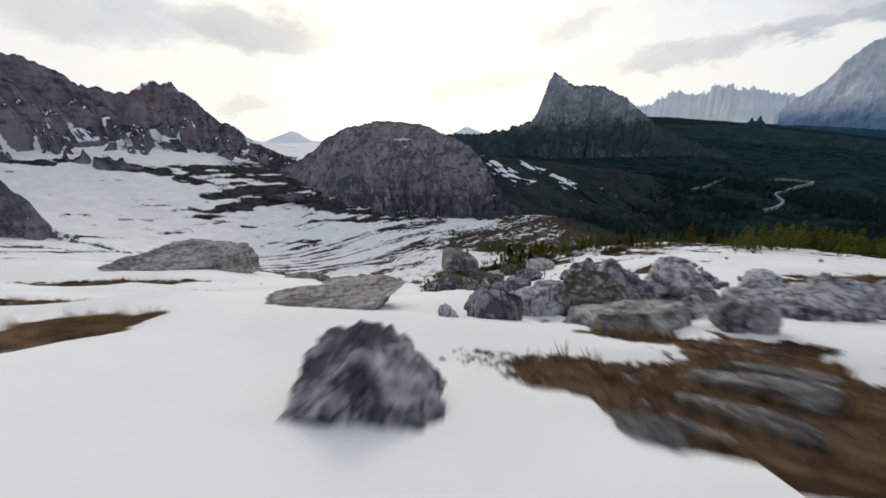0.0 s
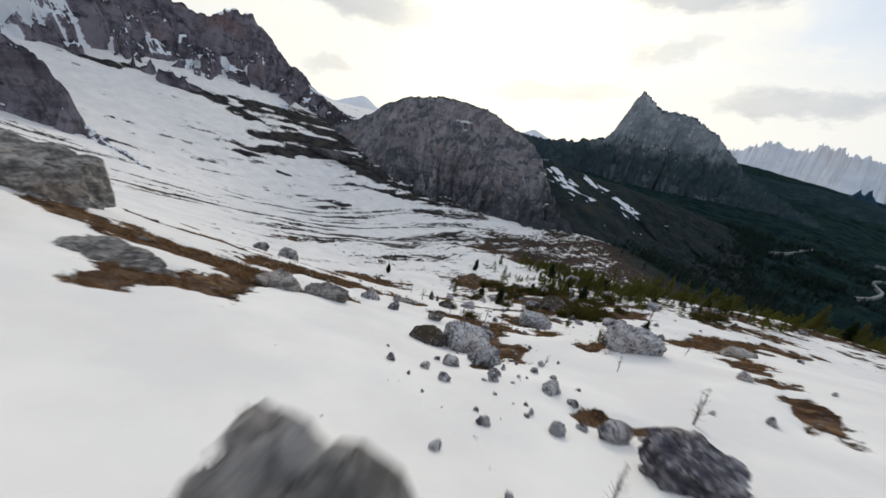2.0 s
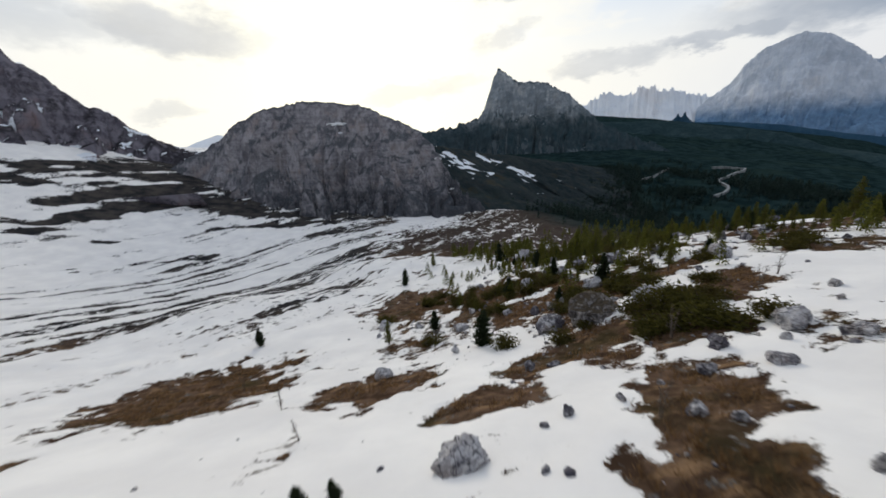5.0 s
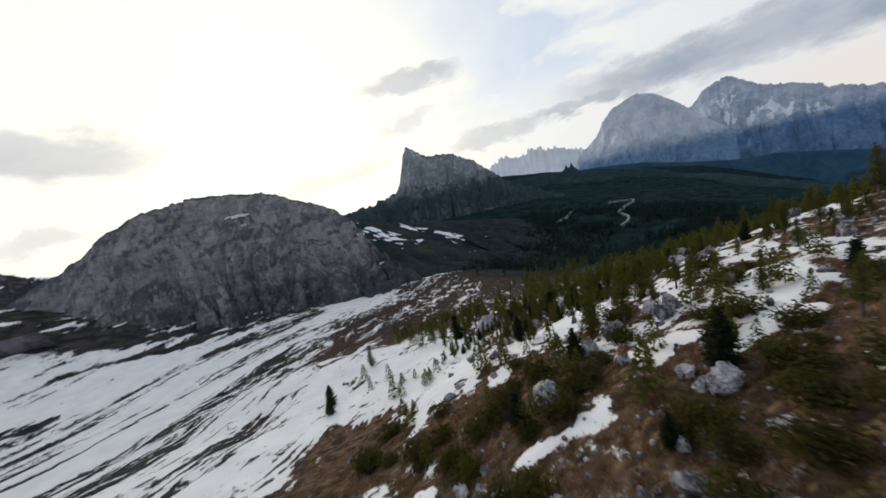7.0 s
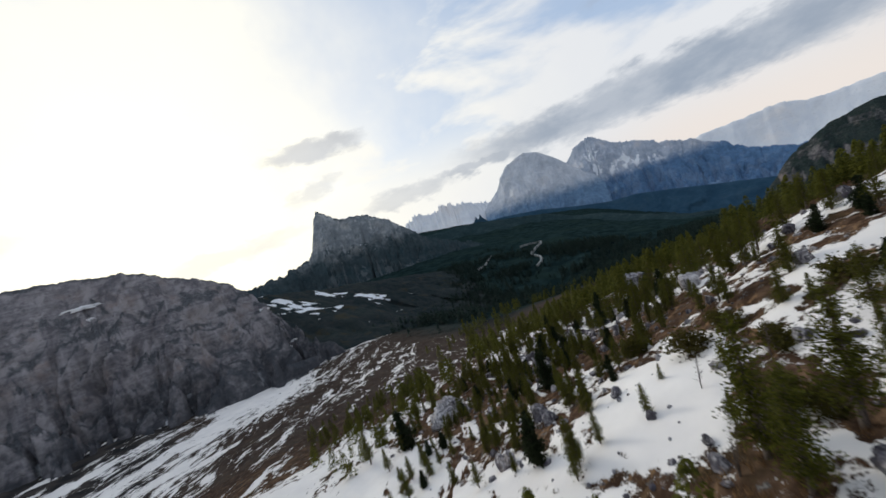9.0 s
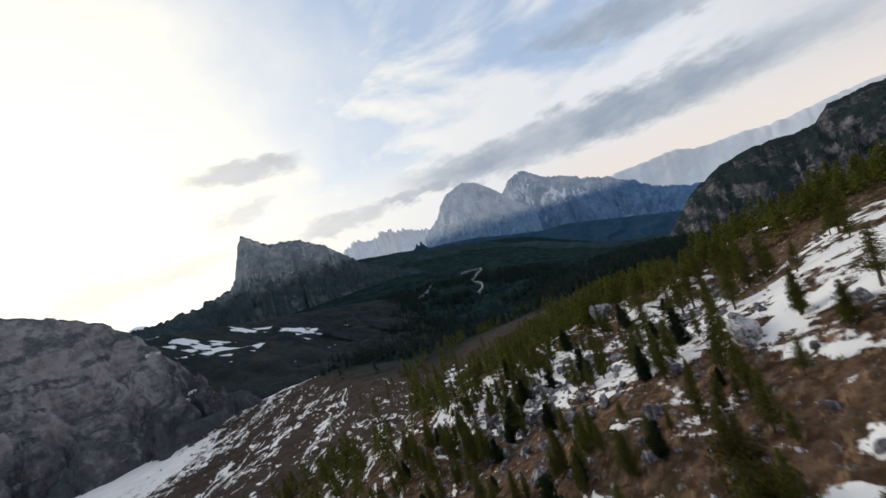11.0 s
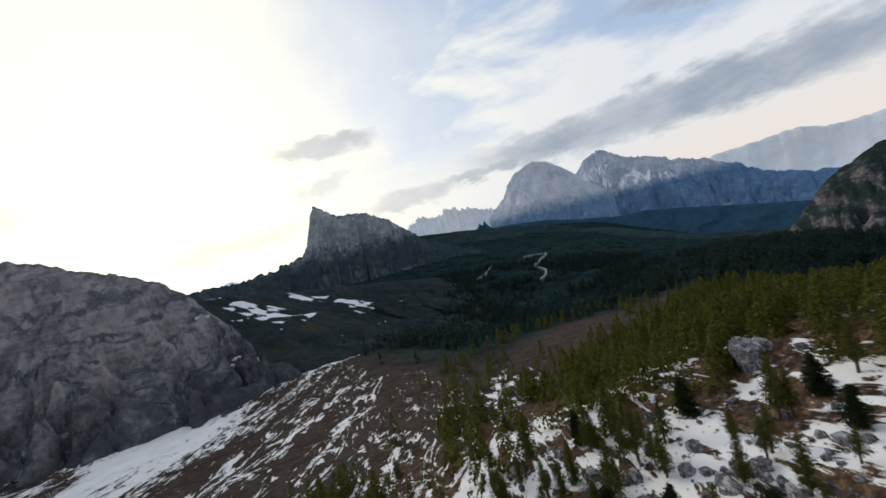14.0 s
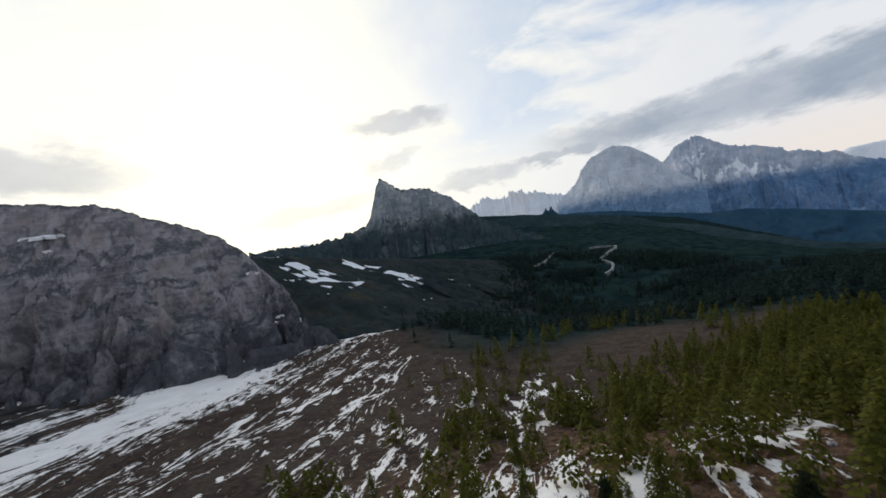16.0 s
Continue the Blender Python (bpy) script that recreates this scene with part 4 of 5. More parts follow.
# ---------------------------------------------------------------- valley road
ROAD_WAY = [(650, 672), (672, 662), (692, 640), (668, 622), (612, 590), (585, 575), (545, 555), (528, 540), (510, 506), (498, 494), (470, 474), (440, 462)]
TRACK_WAY = [(425, 586), (470, 612), (520, 655), (569, 692)]


def road(way, wide, label):
    """A pale track that climbs the far valley side in bends."""
    pts = []
    for (x0, y0), (x1, y1) in zip(way, way[1:]):
        for k in range(10):
            pts.append((x0 + (x1 - x0) * k / 10, y0 + (y1 - y0) * k / 10))
    v, f = [], []
    for k, (x, y) in enumerate(pts):
        q, r = pts[min(k + 1, len(pts) - 1)], pts[max(k - 1, 0)]
        t = Vector((q[0] - r[0], q[1] - r[1])).normalized()
        z = land_at(x, y) + 4.5
        v += [(x - t.y * wide, y + t.x * wide, z), (x + t.y * wide, y - t.x * wide, z), (x + t.y * wide * 1.2, y - t.x * wide * 1.2, z - 7), (x - t.y * wide * 1.2, y + t.x * wide * 1.2, z - 7)]
        if k:
            n = 4 * k
            f += [(n - 4, n - 3, n + 1, n), (n - 3, n - 2, n + 2, n + 1), (n - 1, n - 4, n, n + 3)]
    me = bpy.data.meshes.new("road")
    me.from_pydata(v, [], f)
    me.materials.append(ROAD)
    tagged(new("road", me), label, "road", kind="structure")


road(ROAD_WAY, 1.5, "pale winding gravel road through the valley forest")
road(TRACK_WAY, 0.9, "narrow pale track through the valley forest")


# ---------------------------------------------------------------- rocks
def rock_mesh(seed, detail, cuts, rough, mat, flat=True, faces=(), low=0.50, high=0.84):
    """A broken block about 1 wide and 1 high, cut by planes and worn; its foot reaches 0.2 below zero."""
    rng = random.Random(seed)
    bm = bmesh.new()
    bmesh.ops.create_icosphere(bm, subdivisions=detail, radius=1.0)
    planes = []
    for k in range(cuts):
        n = Vector((rng.gauss(0, 1), rng.gauss(0, 1), rng.gauss(0, 0.8))).normalized()
        planes.append((n, rng.uniform(low, high)))
    planes += [(Vector(n).normalized(), d) for n, d in faces]
    off = Vector((seed * 3.7, seed * 1.3, seed * 5.1))
    for v in bm.verts:
        p = v.co.copy()
        for n, d in planes:
            over = p.dot(n) - d
            if over > 0:
                p -= n * over * 0.97
        w = noise.fractal(p * 1.6 + off, 0.9, 2.1, 5)
        c = abs(noise.fractal(p * 2.6 + off * 2, 0.75, 2.3, 5))
        q = Vector((p.x * 1.5, p.y * 1.5, p.z * 0.9)) + off + 0.35 * noise.noise_vector(p * 2.0 + off)
        near, _ = noise.voronoi(q * 1.4)
        gap = min(1.0, (near[1] - near[0]) * 8.0)
        flute = abs(noise.fractal(Vector((p.x * 3.2, p.y * 3.2, p.z * 0.7)) + off + 0.25 * noise.noise_vector(p * 1.7 - off), 0.8, 2.1, 4))
        p -= v.co.normalized() * rough * 1.3 * max(0.0, 1 - flute * 6.0) * (1 - min(1.0, 1.3 * abs(v.co.z)))
        p += v.co.normalized() * (rough * 0.55 * w - rough * 0.45 * c - (1 - gap) * rough * 0.9 + rough * 0.8 * (noise.cell(q * 1.4) - 0.5))
        v.co = p
    lo = [min(v.co[k] for v in bm.verts) for k in range(3)]
    hi = [max(v.co[k] for v in bm.verts) for k in range(3)]
    for v in bm.verts:
        v.co = Vector(((v.co.x - (lo[0] + hi[0]) / 2) / (hi[0] - lo[0]), (v.co.y - (lo[1] + hi[1]) / 2) / (hi[1] - lo[1]), (v.co.z - lo[2]) / (hi[2] - lo[2]) * 1.2 - 0.2))
    me = bpy.data.meshes.new("boulder")
    bm.to_mesh(me)
    bm.free()
    me.polygons.foreach_set("use_smooth", np.full(len(me.polygons), not flat))
    me.materials.append(mat)
    return me


FINE_ROCKS = [rock_mesh(s, 5, 13 + s % 5, 0.085, ROCK, False) for s in range(7)]
# a rounded block, a steep one with its peak to one side, a flat-topped one with a fluted front
FINE_ROCKS += [rock_mesh(21, 5, 6, 0.07, ROCK, False, [((0.1, 0, 1), 0.62)], 0.72, 0.9),
               rock_mesh(22, 5, 3, 0.085, SLAB, False, [((0.10, -0.15, 1), 0.62), ((0.60, -0.1, 0.8), 0.68), ((-0.95, -0.1, 0.08), 0.52), ((0.1, -1, 0.10), 0.52), ((1, 0.1, -0.08), 0.50), ((0.2, 1, 0.4), 0.55), ((-0.6, -0.3, 0.7), 0.68)], 0.7, 0.9),
               rock_mesh(23, 5, 5, 0.10, ROCK, False, [((0.05, -0.22, 1), 0.42), ((-0.1, -1, -0.05), 0.52), ((1, -0.2, 0.1), 0.66), ((-1, -0.3, 0.1), 0.62)], 0.6, 0.9)]
# a peaked one with a sloping flank, a tilted one with a broad face, and two mossy ones
FINE_ROCKS += [rock_mesh(24, 5, 4, 0.085, ROCK, False, [((-0.62, -0.25, 0.72), 0.44), ((0.70, -0.1, 0.62), 0.46), ((0.0, -1, 0.2), 0.52), ((-0.1, -0.55, 0.8), 0.50), ((-1, 0, 0.1), 0.72)], 0.65, 0.9),
               rock_mesh(25, 5, 4, 0.08, ROCK, False, [((0.25, -0.62, 0.72), 0.36), ((-0.8, -0.3, 0.3), 0.60), ((0.9, -0.2, 0.1), 0.62), ((0.1, 0.9, 0.4), 0.5)], 0.65, 0.9),
               rock_mesh(26, 5, 8, 0.11, MOSSY, False, [((0.1, -0.3, 1), 0.5)], 0.55, 0.85), rock_mesh(27, 5, 7, 0.10, MOSSY, False, [((-0.2, -0.5, 0.85), 0.46), ((0.2, -1, 0.1), 0.55)], 0.55, 0.85)]
SLABS = [rock_mesh(40 + s, 5, 9, 0.05, SLAB, False, [((0.05 * s, -0.08, 1), 0.26), ((0.1, 0.05, -1), 0.3), ((0.4, -1, 0.2), 0.6)], 0.55, 0.85) for s in range(3)]
FAR_ROCKS = [rock_mesh(100 + s, 3, 9 + s % 4, 0.12, ROCK) for s in range(9)]
PLAIN_ROCKS = [rock_mesh(80 + s, 4, 10 + s % 4, 0.12, ROCK) for s in range(9)]


def boulder(mesh, x, y, wide, deep, tall, turn, label, group="", sink=0.0, lean=(0, 0), name="boulder"):
    ob = new(name, mesh)
    ob.matrix_world = Matrix.Translation((x, y, top_of(x, y) - sink)) @ Euler((radians(lean[0]), radians(lean[1]), radians(turn))).to_matrix().to_4x4() @ Matrix.Diagonal((wide, deep, tall, 1))
    return tagged(ob, label, "rock", group)


# single blocks that stand out: x, y, width, depth, height, turn, mesh
# round the start
BLOCKS_START = [
    (-0.72, 2.5, 1.38, 1.2, 0.62, 0, 10, "rounded grey limestone boulder half sunk in snow"),
    (1.25, 8.2, 1.6, 1.1, 0.85, -15, 11, "small grey boulder at the edge of a rock group"),
    (2.7, 10, 2.2, 1.4, 0.95, 10, 3, "weathered grey boulder bedded in snow"),
    (0.05, 7.7, 0.5, 0.45, 0.34, 20, 10, "small grey stone half sunk in snow"),
    (4.75, 9.9, 2.3, 1.8, 1.3, 15, 13, "brown mossy boulder in a rock group"),
    (4.3, 12.8, 1.6, 1.2, 0.8, 40, 1, "grey boulder bedded in snow"),
    (6.6, 11.4, 2.6, 2, 1.75, 75, 4, "fissured grey boulder with dark moss"),
    (8.6, 11.8, 2.8, 2.2, 1.7, 110, 3, "tall split limestone block"),
    (7.3, 7.4, 1.3, 1.1, 1.1, 140, 1, "upright grey block with stacked stones"),
    (11.6, 9.6, 3.2, 2.2, 1.15, 10, 6, "broad grey boulder sunk in snow"),
    (17.4, 12.9, 2.3, 1.7, 1.4, 80, 0, "pale lichen-stained boulder in snow"),
]
# on and beside the grassy mound
BLOCKS_MOUND = [
    (9.6, 20.2, 3.5, 2.5, 2, 10, 10, "grey boulder at the edge of bare grass"),
    (10.2, 16.8, 0.85, 0.7, 0.9, 10, 0, "small upright stone on snow"),
    (4.5, 18.3, 1.2, 1, 0.9, 20, 5, "grey stone on a grassy mound"),
    (2.3, 17.1, 1, 0.8, 0.85, 70, 11, "grey stone on a grassy mound"),
    (0.1, 16.4, 1.1, 0.9, 0.7, 40, 6, "grey stone at the foot of a mound"),
    (1.15, 16.4, 1.4, 1, 0.75, 0, 13, "flat grey stone at the foot of a mound"),
    (0, 18.8, 2.6, 1.5, 0.75, 15, 12, "dark mossy boulder on a grassy mound"),
    (3.6, 16.9, 1.3, 0.9, 0.6, 160, 3, "grey stone at the foot of a mound"),
    (2.5, 14.9, 1.2, 0.8, 0.44, 5, 0, "flat grey stone showing through snow"),
    (17, 16.6, 3.2, 2.1, 1.1, 50, 2, "low grey boulder among stones"),
    (2.2, 21, 2.4, 1.6, 0.7, 10, 12, "dark mossy boulder at the foot of a tall one"),
    (0.6, 20.6, 2, 1.5, 0.6, 40, 13, "dark mossy boulder at the foot of a tall one"),
    (3.6, 21.8, 1.7, 1.3, 0.8, 70, 12, "dark mossy boulder at the foot of a tall one"),
    (1.1, 22.9, 2.5, 2.3, 2.7, 0, 8, "tall pale boulder standing on a grassy mound"),
]
# standing in the snow beyond the mound
BLOCKS_SNOW = [
    (1.3, 35.2, 0.78, 0.66, 0.53, 20, 1, "grey stone standing in dry grass"),
    (0.3, 33.5, 0.42, 0.33, 0.27, 50, 2, "small grey stone standing in snow"),
    (3.1, 33.8, 0.59, 0.46, 0.4, 100, 4, "grey stone standing in snow"),
    (1.2, 32.6, 0.49, 0.39, 0.3, 10, 5, "small grey stone standing in snow"),
    (-1.1, 33, 0.42, 0.33, 0.26, 140, 3, "small grey stone standing in snow"),
    (5.5, 33.7, 0.86, 0.66, 0.48, 25, 0, "grey boulder standing in snow"),
    (4.8, 30.3, 0.56, 0.46, 0.35, 75, 1, "small grey stone standing in snow"),
    (2.6, 29.7, 0.46, 0.36, 0.24, 15, 6, "small grey stone standing in snow"),
    (6.6, 30.7, 1.08, 0.72, 0.53, 30, 2, "grey boulder half buried in snow"),
    (1.4, 27.8, 0.33, 0.26, 0.19, 30, 4, "small grey stone standing in snow"),
    (7.9, 29.3, 2.5, 1.6, 1.1, 10, 5, "two-headed grey boulder with bare shrubs beside it"),
    (10.2, 26.6, 1.1, 0.9, 0.8, 40, 4, "small dark boulder lying on snow"),
]
# on the shelf
BLOCKS_SHELF = [
    (3, 37.2, 1.9, 1.4, 1, 10, 6, "pale grey boulder in dry grass"),
    (-6.3, 46.7, 1.9, 0.9, 0.95, 120, 11, "leaning angular block on snow"),
    (-6.6, 45.4, 0.8, 0.5, 0.7, 20, 3, "small leaning stone beside a block"),
    (-4, 44.6, 1, 0.7, 0.5, 70, 2, "dark flat stone on snow"),
    (-0.6, 44.4, 1.25, 0.9, 0.8, 10, 12, "dark mossy boulder at the edge of grass"),
    (8.9, 54.9, 3.3, 2.2, 1.6, 15, 9, "blue-grey boulder in brown grass"),
    (13.6, 44.9, 4, 2.2, 1.7, 15, 9, "wedge-shaped pale boulder with a pine on its back"),
    (2, 40.2, 3.1, 2.4, 1.5, 8, 9, "cracked blue-grey rock standing above snow"),
    (-0.4, 39.3, 2.3, 1.5, 0.95, 20, 13, "brown lichen-covered boulder beside a cracked rock"),
    (3.1, 42.9, 1.3, 0.9, 0.6, 15, 2, "flat blue-grey slab on grass"),
    (-0.8, 55.8, 1.6, 1.1, 0.9, 10, 12, "olive mossy block standing in snow"),
]
# at the rim of the slope
BLOCKS_RIM = [
    (19.5, 59.8, 3, 2.2, 1.5, 25, 0, "pair of grey boulders grown together"),
    (1.7, 61.6, 2.1, 1.4, 0.95, 15, 6, "pale blocky boulder on snow"),
    (-28.2, 69, 3, 2.4, 2, 30, 1, "square mossy block at the edge of the bowl"),
    (-29, 63, 2.4, 1.7, 1.1, 70, 3, "grey boulder in a strip of grass"),
    (12.6, 77, 2.6, 2, 1.4, 30, 2, "grey boulder among dwarf shrubs"),
    (15.7, 82.8, 1.4, 1.1, 0.9, 130, 4, "broken pale boulder among grass"),
    (14.2, 83.5, 1.3, 1, 0.8, 30, 0, "broken pale boulder among grass"),
    (15.7, 76.2, 4.8, 3.2, 2.1, 15, 13, "big grey boulder with split faces"),
    (20.9, 75.8, 3.2, 2.2, 1.2, 10, 2, "low grey boulder beside a snow field"),
    (33.6, 82, 2.6, 2, 1.5, 60, 5, "grey boulder beside a snow field"),
    (20.5, 66, 2.2, 1.5, 1, 25, 3, "grey boulder beside brown grass"),
]
# on the rib
BLOCKS_RIB = [
    (17.6, 94.5, 2.1, 1.8, 1.9, 80, 1, "pale angular boulder above a snow strip"),
    (21.4, 84.7, 1.8, 1.4, 1.3, 10, 6, "pale grey boulder in brown grass"),
    (31.2, 94.1, 1.8, 1.4, 1.2, 45, 0, "large pale boulder along a snow band"),
    (30.9, 95.9, 1.9, 1.5, 1.2, 95, 3, "grey boulder along a snow band"),
    (26.7, 96.3, 2.1, 1.7, 1.3, 20, 5, "blue-grey boulder at the edge of snow"),
    (24, 96.6, 1.6, 1.3, 1.1, 60, 1, "blue-grey boulder in brown grass"),
    (6.7, 86.3, 1.5, 1.2, 0.9, 25, 1, "pale grey boulder in brown grass"),
    (-2.4, 95, 2.1, 1.5, 1.2, 75, 6, "grey boulder at the edge of the bowl"),
]
# far down the slope
BLOCKS_FAR = [
    (104.2, 143.4, 4.6, 3.6, 4, 20, 5, "huge pale boulder rising among larches"),
    (107.4, 142.2, 2.6, 2.3, 2.2, 70, 2, "large brown-grey boulder beside a huge one"),
    (76.6, 127.8, 2.9, 2.2, 1.7, 40, 1, "grey boulder on a snowy slope"),
    (35.1, 140.5, 4.6, 3.4, 3.4, 15, 6, "large grey block above the valley head"),
    (38.5, 142, 5, 3.6, 3.4, 75, 0, "cluster of pale blocks below larches"),
    (59.5, 113.1, 2.9, 2.2, 2.2, 25, 5, "grey boulder on the upper slope"),
]
BLOCKS = BLOCKS_START + BLOCKS_MOUND + BLOCKS_SNOW + BLOCKS_SHELF + BLOCKS_RIM + BLOCKS_RIB + BLOCKS_FAR
for x, y, w, d, h, turn, k, label in BLOCKS:
    boulder(FINE_ROCKS[k], x, y, w * 1.05, d * 1.05, h * 1.2, turn, label, sink=0.22 * h)
for x, y, w, d, h, turn, k, lean, label in [
        (-3.3, 8.9, 4.2, 2.9, 0.52, 165, 0, (0, 5), "long tilted grey slab on snow"), (-3.9, 14.6, 3.6, 2.4, 0.75, 155, 1, (0, 4), "broad pale slab behind another"),
        (4.7, 7.9, 3.3, 1.8, 0.95, 165, 2, (6, 0), "smooth sloping limestone slab"), (1.7, 2.3, 0.55, 0.25, 0.15, 150, 1, (0, 0), "narrow grey rib of rock in dry grass"), (2.5, 2.7, 0.55, 0.22, 0.15, 140, 0, (0, 0), "narrow grey rib of rock in dry grass"), (4.3, 3.9, 1.9, 0.5, 0.3, 155, 2, (0, 0), "narrow grey rib of rock in dry grass"), (3.4, 3.1, 1.4, 0.4, 0.24, 150, 1, (0, 0), "narrow grey rib of rock in dry grass"), (5.4, 4.6, 1.5, 0.45, 0.3, 160, 0, (0, 0), "narrow grey rib of rock in dry grass"), (-10.3, 39.4, 2.6, 1.7, 1.1, 20, 2, (0, 4), "low brown-grey slab in grass"),
        (-7.8, 41.1, 2.9, 1.5, 1.0, 15, 0, (3, 0), "long slab edged with brown grass"), (-4.4, 49.6, 2.2, 1.1, 0.3, 25, 0, (0, 0), "flat stone showing through snow"),
        (-8.4, 23.3, 1.3, 0.7, 0.35, 10, 2, (0, 0), "flat grey stone in snow"), (10.8, 23.6, 1.8, 0.8, 0.5, 150, 0, (0, 0), "flat dark stone in snow"), (30.5, 57.5, 5.5, 2.0, 0.9, 20, 2, (0, 0), "low pale slab beside grass")]:
    boulder(SLABS[k], x, y, w, d, h * 1.15, turn, label, sink=0.3 * h, lean=lean, name="rock_slab")



OUTCROPS = [rock_mesh(50 + s, 6, 10, 0.05, SLAB, False, [((0.16, -0.16, 1), 0.30), ((0.1, 0.05, -1), 0.3), ((0.25, -1, 0.1), 0.55), ((0.9, -0.5, 0.5), 0.62)], 0.6, 0.9) for s in range(3)]
for k, (x, y, w, d, h, turn, label) in enumerate([(-24.0, 30.0, 12.0, 6.5, 3.0, 10, "long brown-grey limestone outcrop above snow"), (-28.5, 37.5, 12.0, 7.5, 4.0, 24, "pale rock step beside snow"), (-14.5, 33.5, 5.5, 2.6, 1.2, 20, "low bedded rock strip in snow")]):
    boulder(OUTCROPS[k], x, y, w, d, h * 1.15, turn, label, sink=0.52 * h, name="rock_outcrop")

# scattered boulders: centre, spread, how many, sizes
rng = random.Random(7)
STREWN = []
# near the start and along the shelf
FIELDS_NEAR = [
    ((7.6, 9.6), (1.8, 1.3), 12, 0.4, 1.1), ((13, 11.5), (3, 2), 14, 0.4, 1.3), ((19, 15.5), (5, 3), 50, 0.5, 1.8),
    ((16, 29), (4, 2), 14, 0.3, 1), ((24, 34), (9, 4), 8, 0.3, 0.8), ((3, 33), (3, 3), 16, 0.2, 0.45),
    ((4.6, 36.3), (1.8, 2), 12, 0.2, 0.5), ((5, 19), (4, 2), 14, 0.2, 0.6), ((4, 46), (3, 3.5), 10, 0.3, 0.9),
    ((10, 60), (8, 6), 14, 0.4, 1.2), ((24, 66), (10, 6), 12, 0.5, 1.5), ((-14, 50), (7, 5), 10, 0.3, 0.9),
]
# on the slope with the larches
FIELDS_FAR = [
    ((18, 88), (10, 9), 56, 0.4, 1.5), ((36, 96), (9, 7), 22, 0.6, 2), ((30, 118), (10, 8), 18, 0.7, 2.2),
    ((40, 122), (7, 8), 26, 0.6, 1.7), ((52, 112), (10, 8), 22, 0.6, 1.8), ((78, 128), (12, 8), 110, 0.5, 1.9),
    ((88, 124), (9, 7), 80, 0.4, 1.5), ((72, 142), (8, 6), 90, 0.6, 2.4), ((66, 148), (9, 8), 80, 0.8, 2.6),
    ((56, 136), (8, 8), 50, 0.6, 2),
]
FIELDS = FIELDS_NEAR + FIELDS_FAR
for (cx, cy), (ax, ay), count, small, large in FIELDS:
    for i in range(count):
        x, y = rng.gauss(cx, ax), rng.gauss(cy, ay)
        w = small + (large - small) * rng.random() ** 2
        STREWN.append(((PLAIN_ROCKS if y < 100 else FAR_ROCKS)[rng.randrange(9)], x, y, w, w * rng.uniform(0.6, 0.95), w * rng.uniform(0.5, 0.9), rng.uniform(0, 360)))
STREWN.sort(key=lambda r: r[2])
for me, x, y, w, d, h, turn in STREWN[:240]:
    boulder(me, x, y, w, d, h, turn, "scattered grey limestone boulder", "boulders on the slope", 0.12 * w)


def joined(name, parts, mat, label, category):
    """One mesh out of many small pieces given as (vertices, faces)."""
    vs, fs, n = [], [], 0
    for v, f in parts:
        vs.append(v)
        fs.append(f + n)
        n += len(v)
    v, f = np.concatenate(vs), np.concatenate(fs)
    me = bpy.data.meshes.new(name)
    me.vertices.add(len(v))
    me.vertices.foreach_set("co", v.astype(np.float32).ravel())
    k = f.shape[1]
    me.loops.add(f.size)
    me.loops.foreach_set("vertex_index", f.astype(np.int32).ravel())
    me.polygons.add(len(f))
    me.polygons.foreach_set("loop_start", np.arange(0, f.size, k, dtype=np.int32))
    me.update(calc_edges=True)
    me.materials.append(mat)
    return tagged(new(name, me), label, category, kind="stuff")


def stones():
    rg = np.random.default_rng(3)
    bm = bmesh.new()
    bmesh.ops.create_icosphere(bm, subdivisions=1, radius=0.5)
    base = np.array([v.co[:] for v in bm.verts])
    face = np.array([[v.index for v in f.verts] for f in bm.faces])
    bm.free()
    spots = []
    for (cx, cy), (ax, ay), count, lo, hi in [((10, 11), (6, 5), 160, 0.06, 0.3), ((3, 31), (3.5, 4), 120, 0.06, 0.28), ((4, 46), (4.5, 5), 260, 0.05, 0.3), ((-12, 48), (8, 6), 160, 0.06, 0.3), ((12, 60), (12, 9), 240, 0.1, 0.45),
                                              ((20, 88), (11, 11), 420, 0.1, 0.5), ((38, 100), (14, 12), 420, 0.12, 0.6), ((70, 130), (22, 15), 800, 0.2, 0.9), ((60, 152), (18, 14), 600, 0.25, 1.1)]:
        for i in range(count):
            spots.append((rg.normal(cx, ax), rg.normal(cy, ay), lo + (hi - lo) * rg.random() ** 2.5))
    s = np.array(spots)
    sn, wd = cover(s[:, 0], s[:, 1])
    z = land(s[:, 0], s[:, 1]) + relief(s[:, 0], s[:, 1], sn, wd)
    parts = []
    for (x, y, w), h, lie in zip(s, z, sn):
        if lie > 0.1 and rg.random() > (0.12 if y < 75 else 0.45):
            continue
        q = base * (1 + rg.uniform(-0.25, 0.25, (len(base), 1))) * np.array([w, w * rg.uniform(0.6, 1), w * rg.uniform(0.4, 0.8)])
        a = rg.uniform(0, 6.3)
        q = np.stack([q[:, 0] * math.cos(a) - q[:, 1] * math.sin(a), q[:, 0] * math.sin(a) + q[:, 1] * math.cos(a), q[:, 2]], 1)
        parts.append((q + (x, y, h + 0.1 * w), face))
    joined("loose_stones", parts, ROCK, "loose grey stones strewn over grass and snow", "stones")


